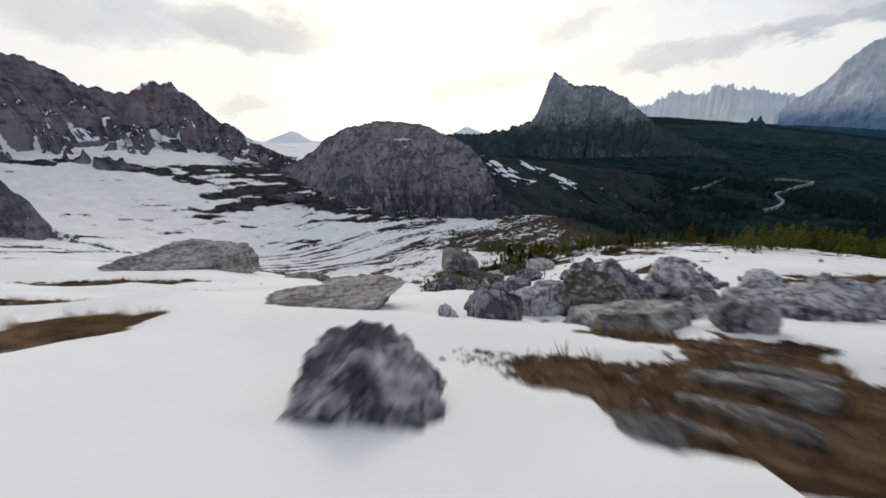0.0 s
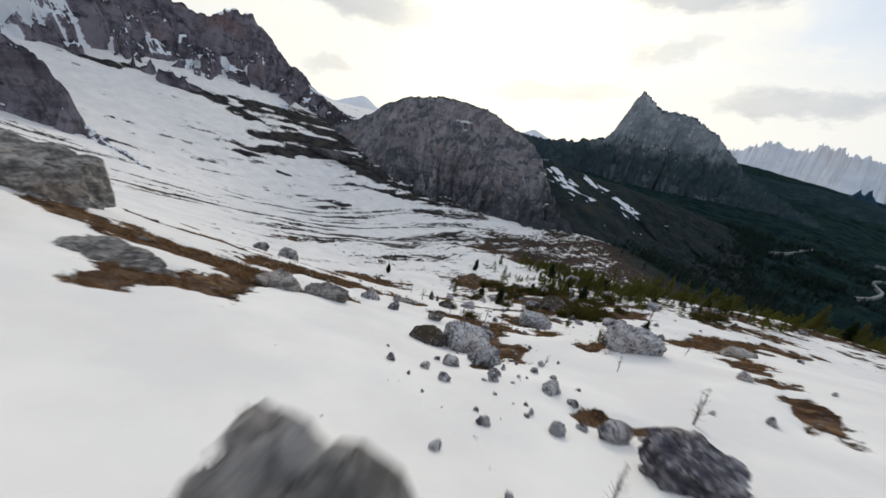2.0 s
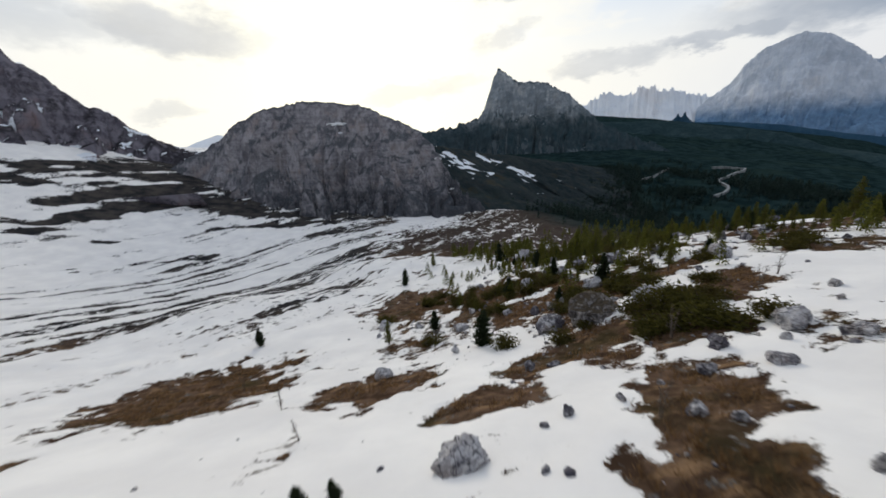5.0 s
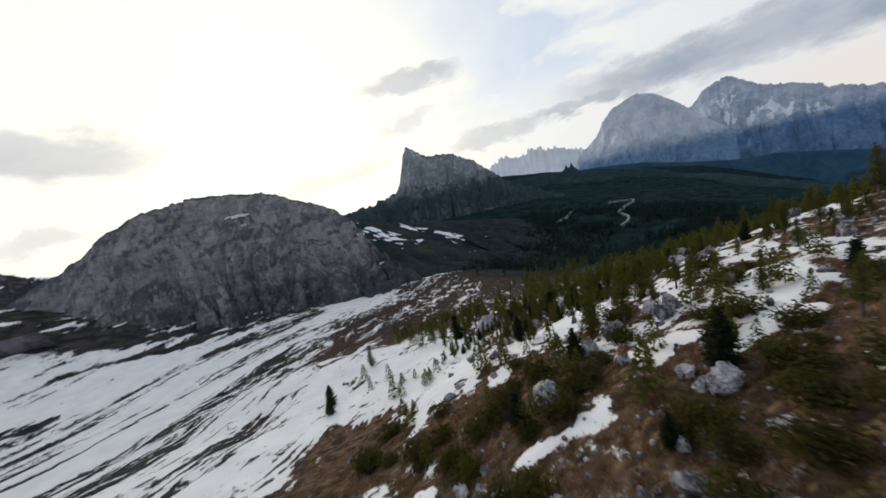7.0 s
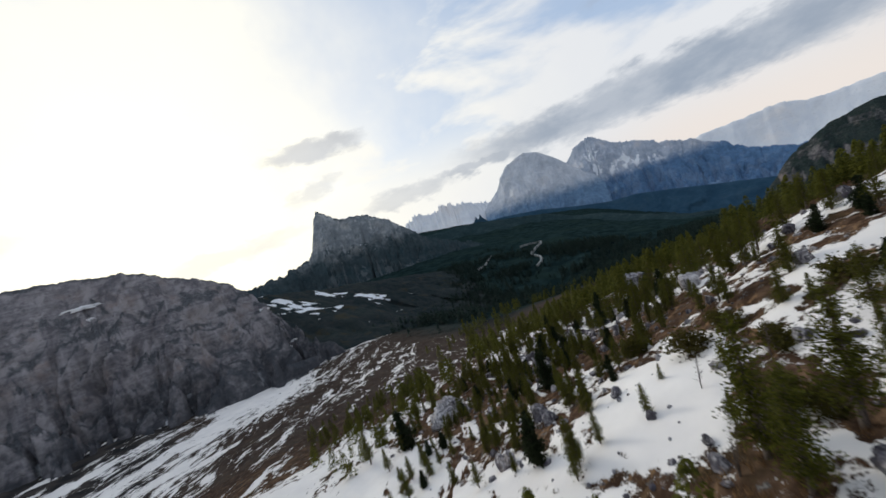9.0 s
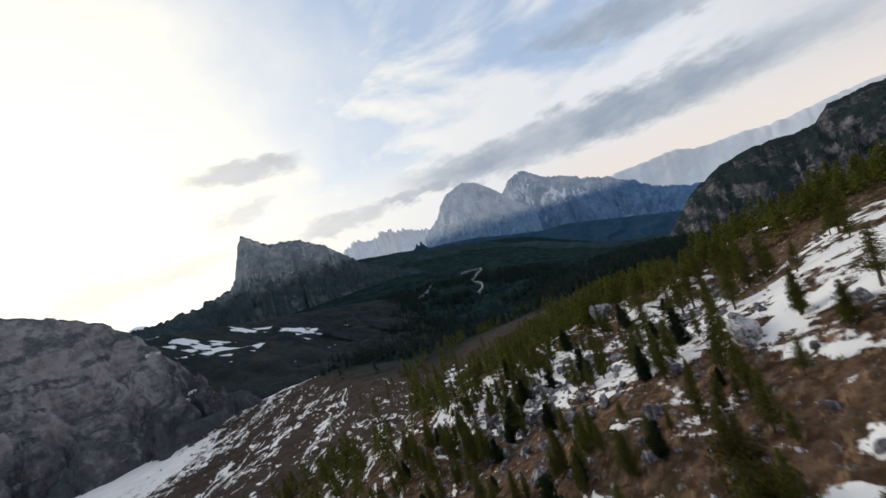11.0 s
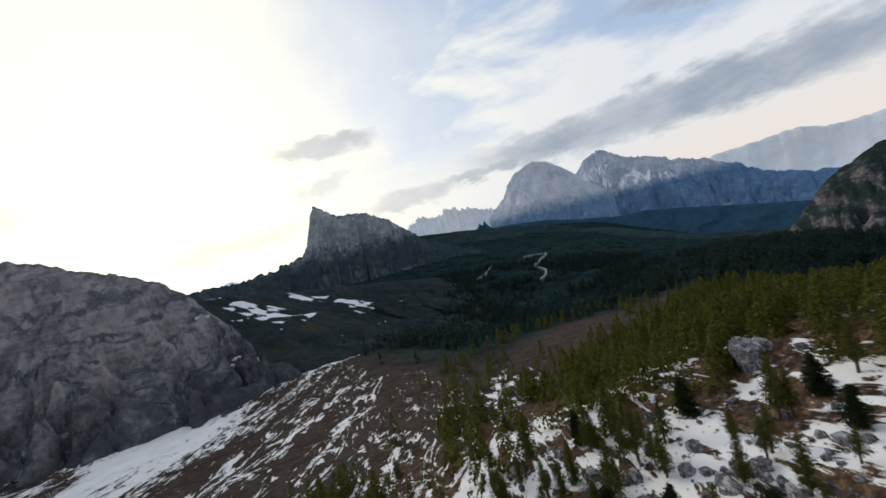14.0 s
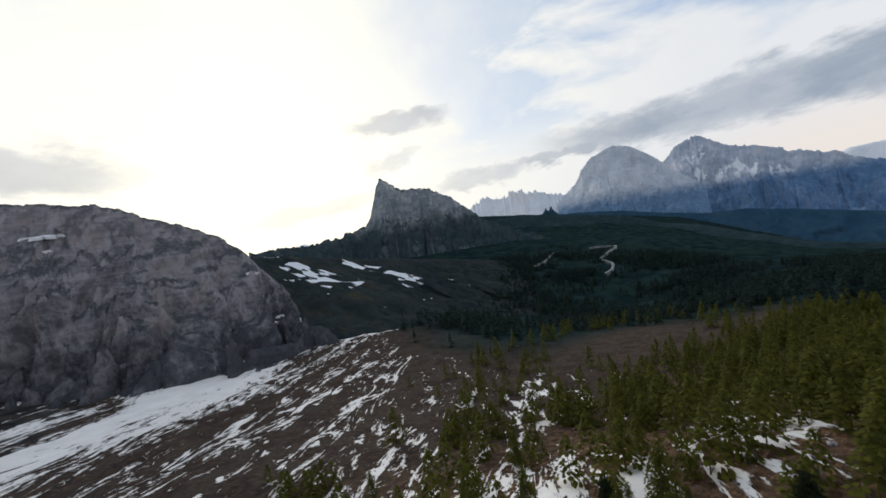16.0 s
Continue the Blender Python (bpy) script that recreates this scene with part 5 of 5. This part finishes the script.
def rubble():
    """The boulders further down the slope, in one mesh."""
    parts = []
    for me, x, y, w, d, h, turn in STREWN[240:]:
        v = np.array([p.co[:] for p in me.vertices]) * (w, d, h)
        c, s = math.cos(radians(turn)), math.sin(radians(turn))
        v = np.stack([v[:, 0] * c - v[:, 1] * s, v[:, 0] * s + v[:, 1] * c, v[:, 2]], 1) + (x, y, top_of(x, y) - 0.12 * w)
        parts.append((v, np.array([p.vertices[:] for p in me.polygons])))
    joined("boulder_field", parts, ROCK, "grey limestone boulders strewn down the slope", "rocks")


rubble()
stones()


# ---------------------------------------------------------------- trees
def part(name, verts, faces, mat, parent, label="", smooth_it=False):
    me = bpy.data.meshes.new(name)
    me.from_pydata([tuple(v) for v in verts], [], [tuple(f) for f in faces])
    if smooth_it:
        me.polygons.foreach_set("use_smooth", np.ones(len(me.polygons), dtype=bool))
    me.materials.append(mat)
    ob = new(name, me)
    ob.parent = parent
    return tagged(ob, label)


def tube(points, radii, sides, verts, faces):
    """A tapering stem through the points."""
    n0 = len(verts)
    for k, (p, r) in enumerate(zip(points, radii)):
        q = points[min(k + 1, len(points) - 1)] - points[max(k - 1, 0)]
        q = q.normalized() if q.length else Vector((0, 0, 1))
        a = q.orthogonal().normalized()
        b = q.cross(a)
        for i in range(sides):
            t = 2 * math.pi * i / sides
            verts.append(p + a * (r * math.cos(t)) + b * (r * math.sin(t)))
    for k in range(len(points) - 1):
        for i in range(sides):
            j = (i + 1) % sides
            faces.append((n0 + k * sides + i, n0 + k * sides + j, n0 + (k + 1) * sides + j, n0 + (k + 1) * sides + i))


def tuft(rng, p, size, verts, faces, up=0.4):
    """A small spray of needles: two crossing slivers."""
    for k in range(2):
        a = Vector((rng.gauss(0, 1), rng.gauss(0, 1), rng.gauss(0, up))).normalized() * size
        b = Vector((rng.gauss(0, 1), rng.gauss(0, 1), rng.gauss(0, 1))).cross(a).normalized() * size * 0.42
        n = len(verts)
        verts += [p - a * 0.5, p + b * 0.5, p + a * 0.7, p - b * 0.5]
        faces.append((n, n + 1, n + 2, n + 3))


def conifer(name, seed, tall, spread, first, whorls, per, tufts, size, needle, label, droop=-0.1, power=0.8, category="tree"):
    """Trunk, whorls of limbs and needle sprays along them, on an Empty at the foot; about tall metres high."""
    rng = random.Random(seed)
    root = new(name)
    root.empty_display_size = 0.2
    bend = Vector((rng.uniform(-0.04, 0.04), rng.uniform(-0.04, 0.04), 0)) * tall
    def axis(s):
        return Vector((bend.x * s * s, bend.y * s * s, s * tall))
    v, f = [], []
    tube([axis(s) - Vector((0, 0, 0.25 if s == 0 else 0)) for s in (0, 0.15, 0.4, 0.7, 1.0)], [0.022 * tall * q for q in (1.25, 1.0, 0.7, 0.4, 0.06)], 7, v, f)
    part("trunk", v, f, BARK, root, "", True)
    lv, lf, cv, cf = [], [], [], []
    for w in range(whorls):
        s = first + (1 - first) * (w + rng.uniform(-0.3, 0.3)) / whorls
        s = min(max(s, first), 0.985)
        reach = spread * tall * (1 - s) ** power * rng.uniform(0.75, 1.15) + 0.02 * tall
        if w == 0:
            reach *= 0.7
        turn = rng.uniform(0, 6.3)
        for b in range(per):
            if rng.random() < 0.12:
                continue
            a = turn + 2 * math.pi * b / per + rng.uniform(-0.35, 0.35)
            l = reach * rng.uniform(0.55, 1.15)
            o = axis(s)
            d = Vector((math.cos(a), math.sin(a), droop + rng.uniform(-0.1, 0.12)))
            tip = o + d * l + Vector((0, 0, 0.12 * l))
            mid = o + d * l * 0.55
            tube([o, mid, tip], [0.006 * tall * (1.2 - s), 0.004 * tall * (1.2 - s), 0.001 * tall], 3, lv, lf)
            for k in range(max(2, int(tufts * l / (spread * tall)))):
                q = rng.random() ** 0.7
                p = o.lerp(tip, q) + Vector((rng.gauss(0, 1), rng.gauss(0, 1), rng.gauss(-0.2, 0.8))) * (0.11 * l + 0.012 * tall)
                tuft(rng, p, size * tall * rng.uniform(0.6, 1.25), cv, cf)
    tagged(part("branchwork", lv, lf, BARK, root), kind="stuff")
    tagged(part("crown", cv, cf, needle, root, label), kind="stuff")
    return root


def sapling(seed, tall):
    """A leafless young larch or rowan: thin stems with bare twigs."""
    rng = random.Random(seed)
    root = new("bare_sapling")
    v, f = [], []
    tv, tf = [], []
    for k in range(rng.randrange(2, 5)):
        a = rng.uniform(0, 6.3)
        p = [Vector((0.03 * math.cos(a), 0.03 * math.sin(a), -0.1))]
        lean = Vector((math.cos(a), math.sin(a), 0)) * rng.uniform(0.05, 0.28)
        for i in range(1, 5):
            p.append(Vector((0, 0, tall * i / 4 * rng.uniform(0.9, 1.0))) + lean * tall * i / 4)
        tube(p, [0.018 * tall * q for q in (1, 0.8, 0.55, 0.35, 0.1)], 4, v, f)
        for i in range(16):
            s = rng.uniform(0.2, 1.0)
            q = int(s * 4)
            o = p[min(q, 3)].lerp(p[min(q, 3) + 1], s * 4 - min(q, 3))
            b = rng.uniform(0, 6.3)
            d = Vector((math.cos(b), math.sin(b), rng.uniform(0.4, 1.3))) * tall * 0.17 * (1.25 - s)
            tube([o, o + d * 0.5, o + d], [0.006 * tall, 0.004 * tall, 0.002 * tall], 3, tv, tf)
    tagged(part("stemwork", v, f, BARK, root), kind="stuff")
    tagged(part("twigwork", tv, tf, BARK, root), kind="stuff")
    return root


def bush(seed, wide, tall, needle):
    """A low spreading shrub: many stems from one foot, with leafy sprays."""
    rng = random.Random(seed)
    root = new("dwarf_shrub")
    v, f, cv, cf = [], [], [], []
    for k in range(26):
        a, l = rng.uniform(0, 6.3), rng.uniform(0.5, 1.0)
        tip = Vector((math.cos(a) * wide * 0.5 * l, math.sin(a) * wide * 0.5 * l, tall * (1.15 - 0.75 * l * l) * rng.uniform(0.7, 1)))
        mid = Vector((tip.x * 0.5, tip.y * 0.5, tip.z * 0.65))
        tube([Vector((0, 0, -0.1)), mid, tip], [0.02 * tall, 0.014 * tall, 0.005 * tall], 3, v, f)
        for i in range(26):
            q = rng.uniform(0.3, 1.05)
            p = mid.lerp(tip, q * 2 - 1) if q > 0.5 else mid * (q * 2)
            tuft(rng, p + Vector((rng.gauss(0, 1), rng.gauss(0, 1), rng.gauss(0, 0.7))) * 0.1 * wide, 0.10 * wide * rng.uniform(0.5, 1.1), cv, cf)
    tagged(part("stemwork", v, f, BARK, root), kind="stuff")
    tagged(part("leaves", cv, cf, needle, root), kind="stuff")
    return root


LARCHES = [conifer("larch_tree", 11 + k, 6.0, 0.20 + 0.02 * k, (0.08, 0.14, 0.20, 0.26)[k], 22, 6, 46, 0.027, LARCH, "olive-green spring needles", -0.05) for k in range(4)]
PINES = [conifer("stone_pine", 31 + k, 4.0, 0.27, 0.05, 15, 8, 40, 0.058, PINE, "dense dark green needles", 0.12, 0.65) for k in range(3)]
SAPLINGS = [sapling(51 + k, 1.5) for k in range(4)]
BUSHES = [bush(61 + k, 2.4, 1.1, SHRUB) for k in range(3)]
used = set()


def plant(kinds, k, x, y, tall, turn, label, group, category="tree"):
    """Sets a tree of the given height on the ground; the first of each kind is the model itself."""
    model, base = kinds[k]
    s = tall / base
    m = Matrix.Translation((x, y, top_of(x, y) - 0.05)) @ Matrix.Rotation(turn, 4, "Z")
    if model.name not in used:
        used.add(model.name)
        ob = model
        ob.matrix_basis = m
    else:
        ob = copy_thing(model, m)
    ob.scale = (s, s, s)
    return tagged(ob, label, category, group)


LARCH_KINDS = [(t, 6.0) for t in LARCHES]
PINE_KINDS = [(t, 4.0) for t in PINES]
SAPLING_KINDS = [(t, 1.5) for t in SAPLINGS]
BUSH_KINDS = [(t, 1.1) for t in BUSHES]
rng = random.Random(21)
for x, y, h in [(-1.5, 24.8, 0.8), (-3.7, 20.5, 0.7), (-2.1, 22.1, 0.35), (5.1, 27.3, 1.3), (10.6, 33.4, 1.7), (6.5, 24.2, 0.6), (7.8, 23.1, 0.9), (10.6, 39.7, 1.2), (6.3, 38.5, 0.7), (12.5, 48.1, 1.4), (19.2, 48.1, 1.1), (0.1, 50.3, 1.5),
                (3.5, 51.6, 1.6), (5.3, 53.4, 1.4), (-3.7, 56.6, 1.6), (8.9, 61.3, 1.8), (13.0, 49.1, 1.3), (16, 68.5, 2.1), (25.7, 71.6, 2.0), (29.3, 73.3, 2.0), (-8, 72, 1.6), (-14, 80, 1.8), (-18, 84, 2.0), (-5, 66, 1.5), (27, 101, 2.0), (33, 104, 2.2), (35, 101, 2.0)]:
    plant(SAPLING_KINDS, rng.randrange(4), x, y, h, rng.uniform(0, 6), "leafless grey-brown sapling standing in snow", "bare saplings", "sapling")
for x, y, h in [(-3.1, 60.2, 1.3), (7.0, 78.6, 3.6), (4.0, 89.8, 2.7), (-19, 96.4, 2.6), (35.2, 84.8, 2.3), (1.5, 127.3, 2.9), (22.7, 96.8, 3.1), (22.9, 85.6, 3.6), (17.3, 84.7, 1.9), (14.9, 94.2, 3.0), (40.4, 122.7, 4.6), (1.7, 131.3, 3.6), (27.6, 113.6, 3.8),
                (39.4, 113.8, 1.8), (28.4, 139.6, 5.6), (36.9, 112, 1.5), (61.4, 141.9, 5.4), (75.8, 124.5, 2.9), (99.7, 116.9, 4.2), (91.8, 147.2, 5.2), (-2.4, 61.0, 0.9), (14.6, 46.2, 1.2), (60, 122, 3), (70, 131, 3.2), (47, 118, 2.6), (88, 132, 4), (83, 158, 5)]:
    ob = plant(PINE_KINDS, rng.randrange(3), x, y, h, rng.uniform(0, 6), "dark green young stone pine on the slope", "stone pines")
    if (x, y) == (14.6, 46.2):
        ob.location.z += 1.35
        tagged(ob, "small leaning pine growing on a boulder")
for x, y, h in [(19.3, 73.2, 1.7), (21.0, 72.8, 1.5), (17.8, 73.8, 1.3), (18.4, 68.9, 1.4), (17, 69.6, 1.1), (19.2, 67.8, 1.2), (21.2, 67.5, 1.1), (20, 71.2, 1.3), (22.3, 72.2, 1.2), (16.1, 70.6, 1.0), (17, 92.3, 1.6), (2.1, 50.3, 0.9), (13.1, 47.7, 0.8), (-0.2, 56.3, 0.7), (27.5, 84.4, 1.1), (20.5, 71, 1.3), (15.5, 70, 1.1), (12, 88, 1.2), (35, 92, 1.5), (29, 88, 1.4), (8, 76, 1.1), (24, 80, 1.2), (31, 100, 1.5), (22, 74.5, 1.2),
                (11.5, 73.5, 1.0), (38, 106, 1.5), (26, 95, 1.3), (3, 84, 1.2), (-2, 98, 1.4), (5, 105, 1.6), (16, 78, 1.2)]:
    plant(BUSH_KINDS, rng.randrange(3), x, y, h, rng.uniform(0, 6), "low olive-brown shrub in dry grass", "dwarf shrubs", "shrub")
for x, y, h in [(12.6, 56.7, 1.6), (-1.6, 87, 3.2), (10, 92.8, 2.2), (28.1, 82.3, 3.3), (32.4, 88.3, 3.0), (22.2, 89.5, 2.2), (10.4, 144.8, 4.6), (17, 91.7, 2.2), (28.1, 100.2, 6.3), (31.2, 106.5, 2.1), (27, 109.2, 2.8), (26.4, 98.7, 5.0), (29.5, 97.5, 5.8), (24.1, 143.2, 4.6),
                (34.1, 102.8, 2.0), (40.7, 101.1, 2.8), (34.6, 106.9, 1.2), (41.8, 111.3, 2.8), (60.3, 119.2, 4.8), (62.5, 121.2, 3.9), (65.3, 130.7, 4.0), (69.6, 146.6, 5.6), (65.7, 183.9, 5.0), (79.1, 138.2, 4.8), (84, 137.2, 4.7), (86.9, 141, 3.4), (80.2, 149.9, 4.6),
                (72.4, 165.5, 5.6), (78.9, 180.4, 5.5), (85, 176.1, 5.6)]:
    plant(LARCH_KINDS, rng.randrange(4), x, y, h, rng.uniform(0, 6), "slender larch with thin olive spring needles", "larches on the slope")

for k in range(115):
    x, y = rng.uniform(4, 46), rng.uniform(74, 114)
    if cover(np.array([x]), np.array([y]))[0][0] < -0.05 and math.hypot(x - 27, y - 95) > 3.5:
        plant(BUSH_KINDS, rng.randrange(3), x, y, rng.uniform(0.5, 1.5), rng.uniform(0, 6), "low olive-brown shrub in dry grass", "dwarf shrubs", "shrub")


def open_for_trees(x, y):
    """Density of the larch wood, 0 to 1."""
    lower = smooth(0, 14, x - 52 - (y - 150) * 0.38) * smooth(112, 150, y + (x - 60) * 0.25) * (0.14 * smooth(262, 235, y - 0.35 * (x - 100)) + 0.86 * smooth(212, 190, y + 8 * fbm(x, y, 16, 2, 151)))
    upper = 0.5 * smooth(9, 24, x - (95 - y) * 0.3) * smooth(76, 86, y) * smooth(150, 125, y)
    rim = (0.55 + 0.4 * smooth(84, 98, x)) * smooth(44, 58, x) * smooth(60, 84, y) * smooth(160, 130, y)
    rib = 0.85 * smooth(19, 28, x) * smooth(105, 113, y) * smooth(205, 185, y) * smooth(80, 60, x)
    lower = lower * (1 - 0.62 * smooth(212, 180, y) * (1 - 0.6 * smooth(100, 118, x)))
    d = np.maximum(np.maximum(lower, upper), np.maximum(rim, rib))
    clear = np.exp(-(((x - 28) / 5) ** 2 + ((y - 95) / 4.5) ** 2)) + np.exp(-(((x - 35) / 7) ** 2 + ((y - 105) / 6) ** 2)) + np.exp(-(((x - 104) / 7) ** 2 + ((y - 140) / 6) ** 2)) + 1.4 * np.exp(-(((x - 180 - (y - 235) * 0.3) / 44) ** 2 + ((y - 230) / 30) ** 2))
    d = d * (1 - 0.66 * smooth(52, 62, x) * smooth(97, 85, x) * smooth(150, 138, y))
    return d * np.clip(1 - 1.3 * clear, 0, 1) * np.clip(0.75 + 1.3 * fbm(x, y, 18, 3, 111), 0.05, 1)


rg = np.random.default_rng(5)
cand = np.stack([rg.uniform(8, 260, 13000), rg.uniform(62, 300, 13000)], 1)
keep = rg.random(13000) < open_for_trees(cand[:, 0], cand[:, 1]) * 0.73
cand = cand[keep]
near_first = cand[np.argsort(np.hypot(cand[:, 0] - 60, cand[:, 1] - 125))]
SINGLE = 300


def tree_height(x, y, r):
    return (2.6 + 2.9 * max(float(smooth(100, 165, y)) * float(smooth(30, 75, x)), 0.8 * float(smooth(48, 75, x)), 1.2 * float(smooth(88, 104, x)) * float(smooth(125, 145, y)))) * (0.6 + 0.85 * r)


for x, y in near_first[:SINGLE]:
    h = tree_height(x, y, rng.random())
    if rng.random() < 0.86:
        plant(LARCH_KINDS, rng.randrange(4), x, y, h, rng.uniform(0, 6), "slender larch with thin olive spring needles", "larches on the slope")
    else:
        plant(PINE_KINDS, rng.randrange(3), x, y, h * 0.75, rng.uniform(0, 6), "dark green young stone pine on the slope", "stone pines")


def far_tree(rg, sprays):
    """A small-scale conifer 1 m high: ragged tiers of needle sprays round a stem."""
    v, f = [], []
    for k in range(sprays):
        s = 0.08 + 0.9 * rg.random() ** 1.1
        r = 0.20 * (1 - s) ** 0.8 * (0.5 + 0.6 * rg.random()) + 0.012
        a = rg.uniform(0, 6.3)
        c = np.array([math.cos(a) * r, math.sin(a) * r, s])
        t = np.array([-math.sin(a), math.cos(a), 0]) * (0.7 / sprays ** 0.5) * (0.3 + 2.2 * r)
        o = np.array([math.cos(a), math.sin(a), -0.5]) * (0.8 / sprays ** 0.5) * (0.3 + 2.2 * r)
        n = len(v)
        v += [c - t, c + t, c + o, c - o * 0.6 + np.array([0, 0, 0.35 / sprays ** 0.5])]
        f += [(n, n + 2, n + 1), (n, n + 1, n + 3)]
    n = len(v)
    v += [np.array([0.012, 0, -0.05]), np.array([-0.008, 0.01, -0.05]), np.array([0, -0.012, -0.05]), np.array([0, 0, 0.9])]
    f += [(n, n + 1, n + 3), (n + 1, n + 2, n + 3), (n + 2, n, n + 3)]
    return np.array(v), np.array(f)


def wood_of(name, spots, heights, sprays, mat, label, seed):
    rg = np.random.default_rng(seed)
    models = [far_tree(rg, sprays) for k in range(6)]
    s, w = cover(spots[:, 0], spots[:, 1])
    z = land(spots[:, 0], spots[:, 1]) + relief(spots[:, 0], spots[:, 1], s, w)
    parts = []
    for (x, y), h, g in zip(spots, heights, z):
        v, f = models[rg.integers(6)]
        a = rg.uniform(0, 6.3)
        q = np.stack([v[:, 0] * math.cos(a) - v[:, 1] * math.sin(a), v[:, 0] * math.sin(a) + v[:, 1] * math.cos(a), v[:, 2]], 1) * h * np.array([1.4, 1.4, 1])
        parts.append((q + (x, y, g), f))
    joined(name, parts, mat, label, "wood")


rest = near_first[SINGLE:]
wood_of("larch_wood", rest, np.array([tree_height(x, y, rng.random()) for x, y in rest]), 200, LARCH, "open olive-green larch wood on the slope", 13)
far_c = np.stack([rg.uniform(90, 640, 26000), rg.uniform(120, 760, 26000)], 1)
_, fw = cover(far_c[:, 0], far_c[:, 1])
far_c = far_c[(rg.random(26000) < fw * np.clip(0.5 + 1.6 * fbm(far_c[:, 0], far_c[:, 1], 60, 3, 121), 0, 1) * 0.45)]
far_c = far_c[np.array([min((x - a) ** 2 + (y - b) ** 2 for a, b in ROAD_WAY + TRACK_WAY) > 180 for x, y in far_c])]
wood_of("valley_forest", far_c, 6.5 + 5 * rg.random(len(far_c)), 34, FOREST, "dark conifer forest filling the valley", 17)


def dry_grass():
    """Tufts of last year's grass on the bare ground near the path."""
    rg = np.random.default_rng(23)
    spot = np.stack([rg.uniform(-24, 40, 90000), rg.uniform(0, 108, 90000)], 1)
    sn, wd = cover(spot[:, 0], spot[:, 1])
    keep = (sn < -0.10) & (fbm(spot[:, 0], spot[:, 1], 1.6, 3, 131) > -0.05)
    spot, sn, wd = spot[keep][:14000], sn[keep][:14000], wd[keep][:14000]
    z = land(spot[:, 0], spot[:, 1]) + relief(spot[:, 0], spot[:, 1], sn, wd)
    parts = []
    for (x, y), g in zip(spot, z):
        v, f = [], []
        for k in range(7):
            a, h = rg.uniform(0, 6.3), rg.uniform(0.10, 0.30)
            r = rg.uniform(0.0, 0.12)
            bx, by = x + r * math.cos(a), y + r * math.sin(a)
            lean = rg.uniform(0.4, 1.1) * h
            n = len(v)
            v += [(bx - 0.022 * math.sin(a), by + 0.022 * math.cos(a), g - 0.05), (bx + 0.022 * math.sin(a), by - 0.022 * math.cos(a), g - 0.05), (bx + lean * math.cos(a), by + lean * math.sin(a), g + h)]
            f.append((n, n + 1, n + 2))
        parts.append((np.array(v), np.array(f)))
    joined("dry_grass", parts, STRAW, "tufts of dry brown grass between snow patches", "grass")


dry_grass()
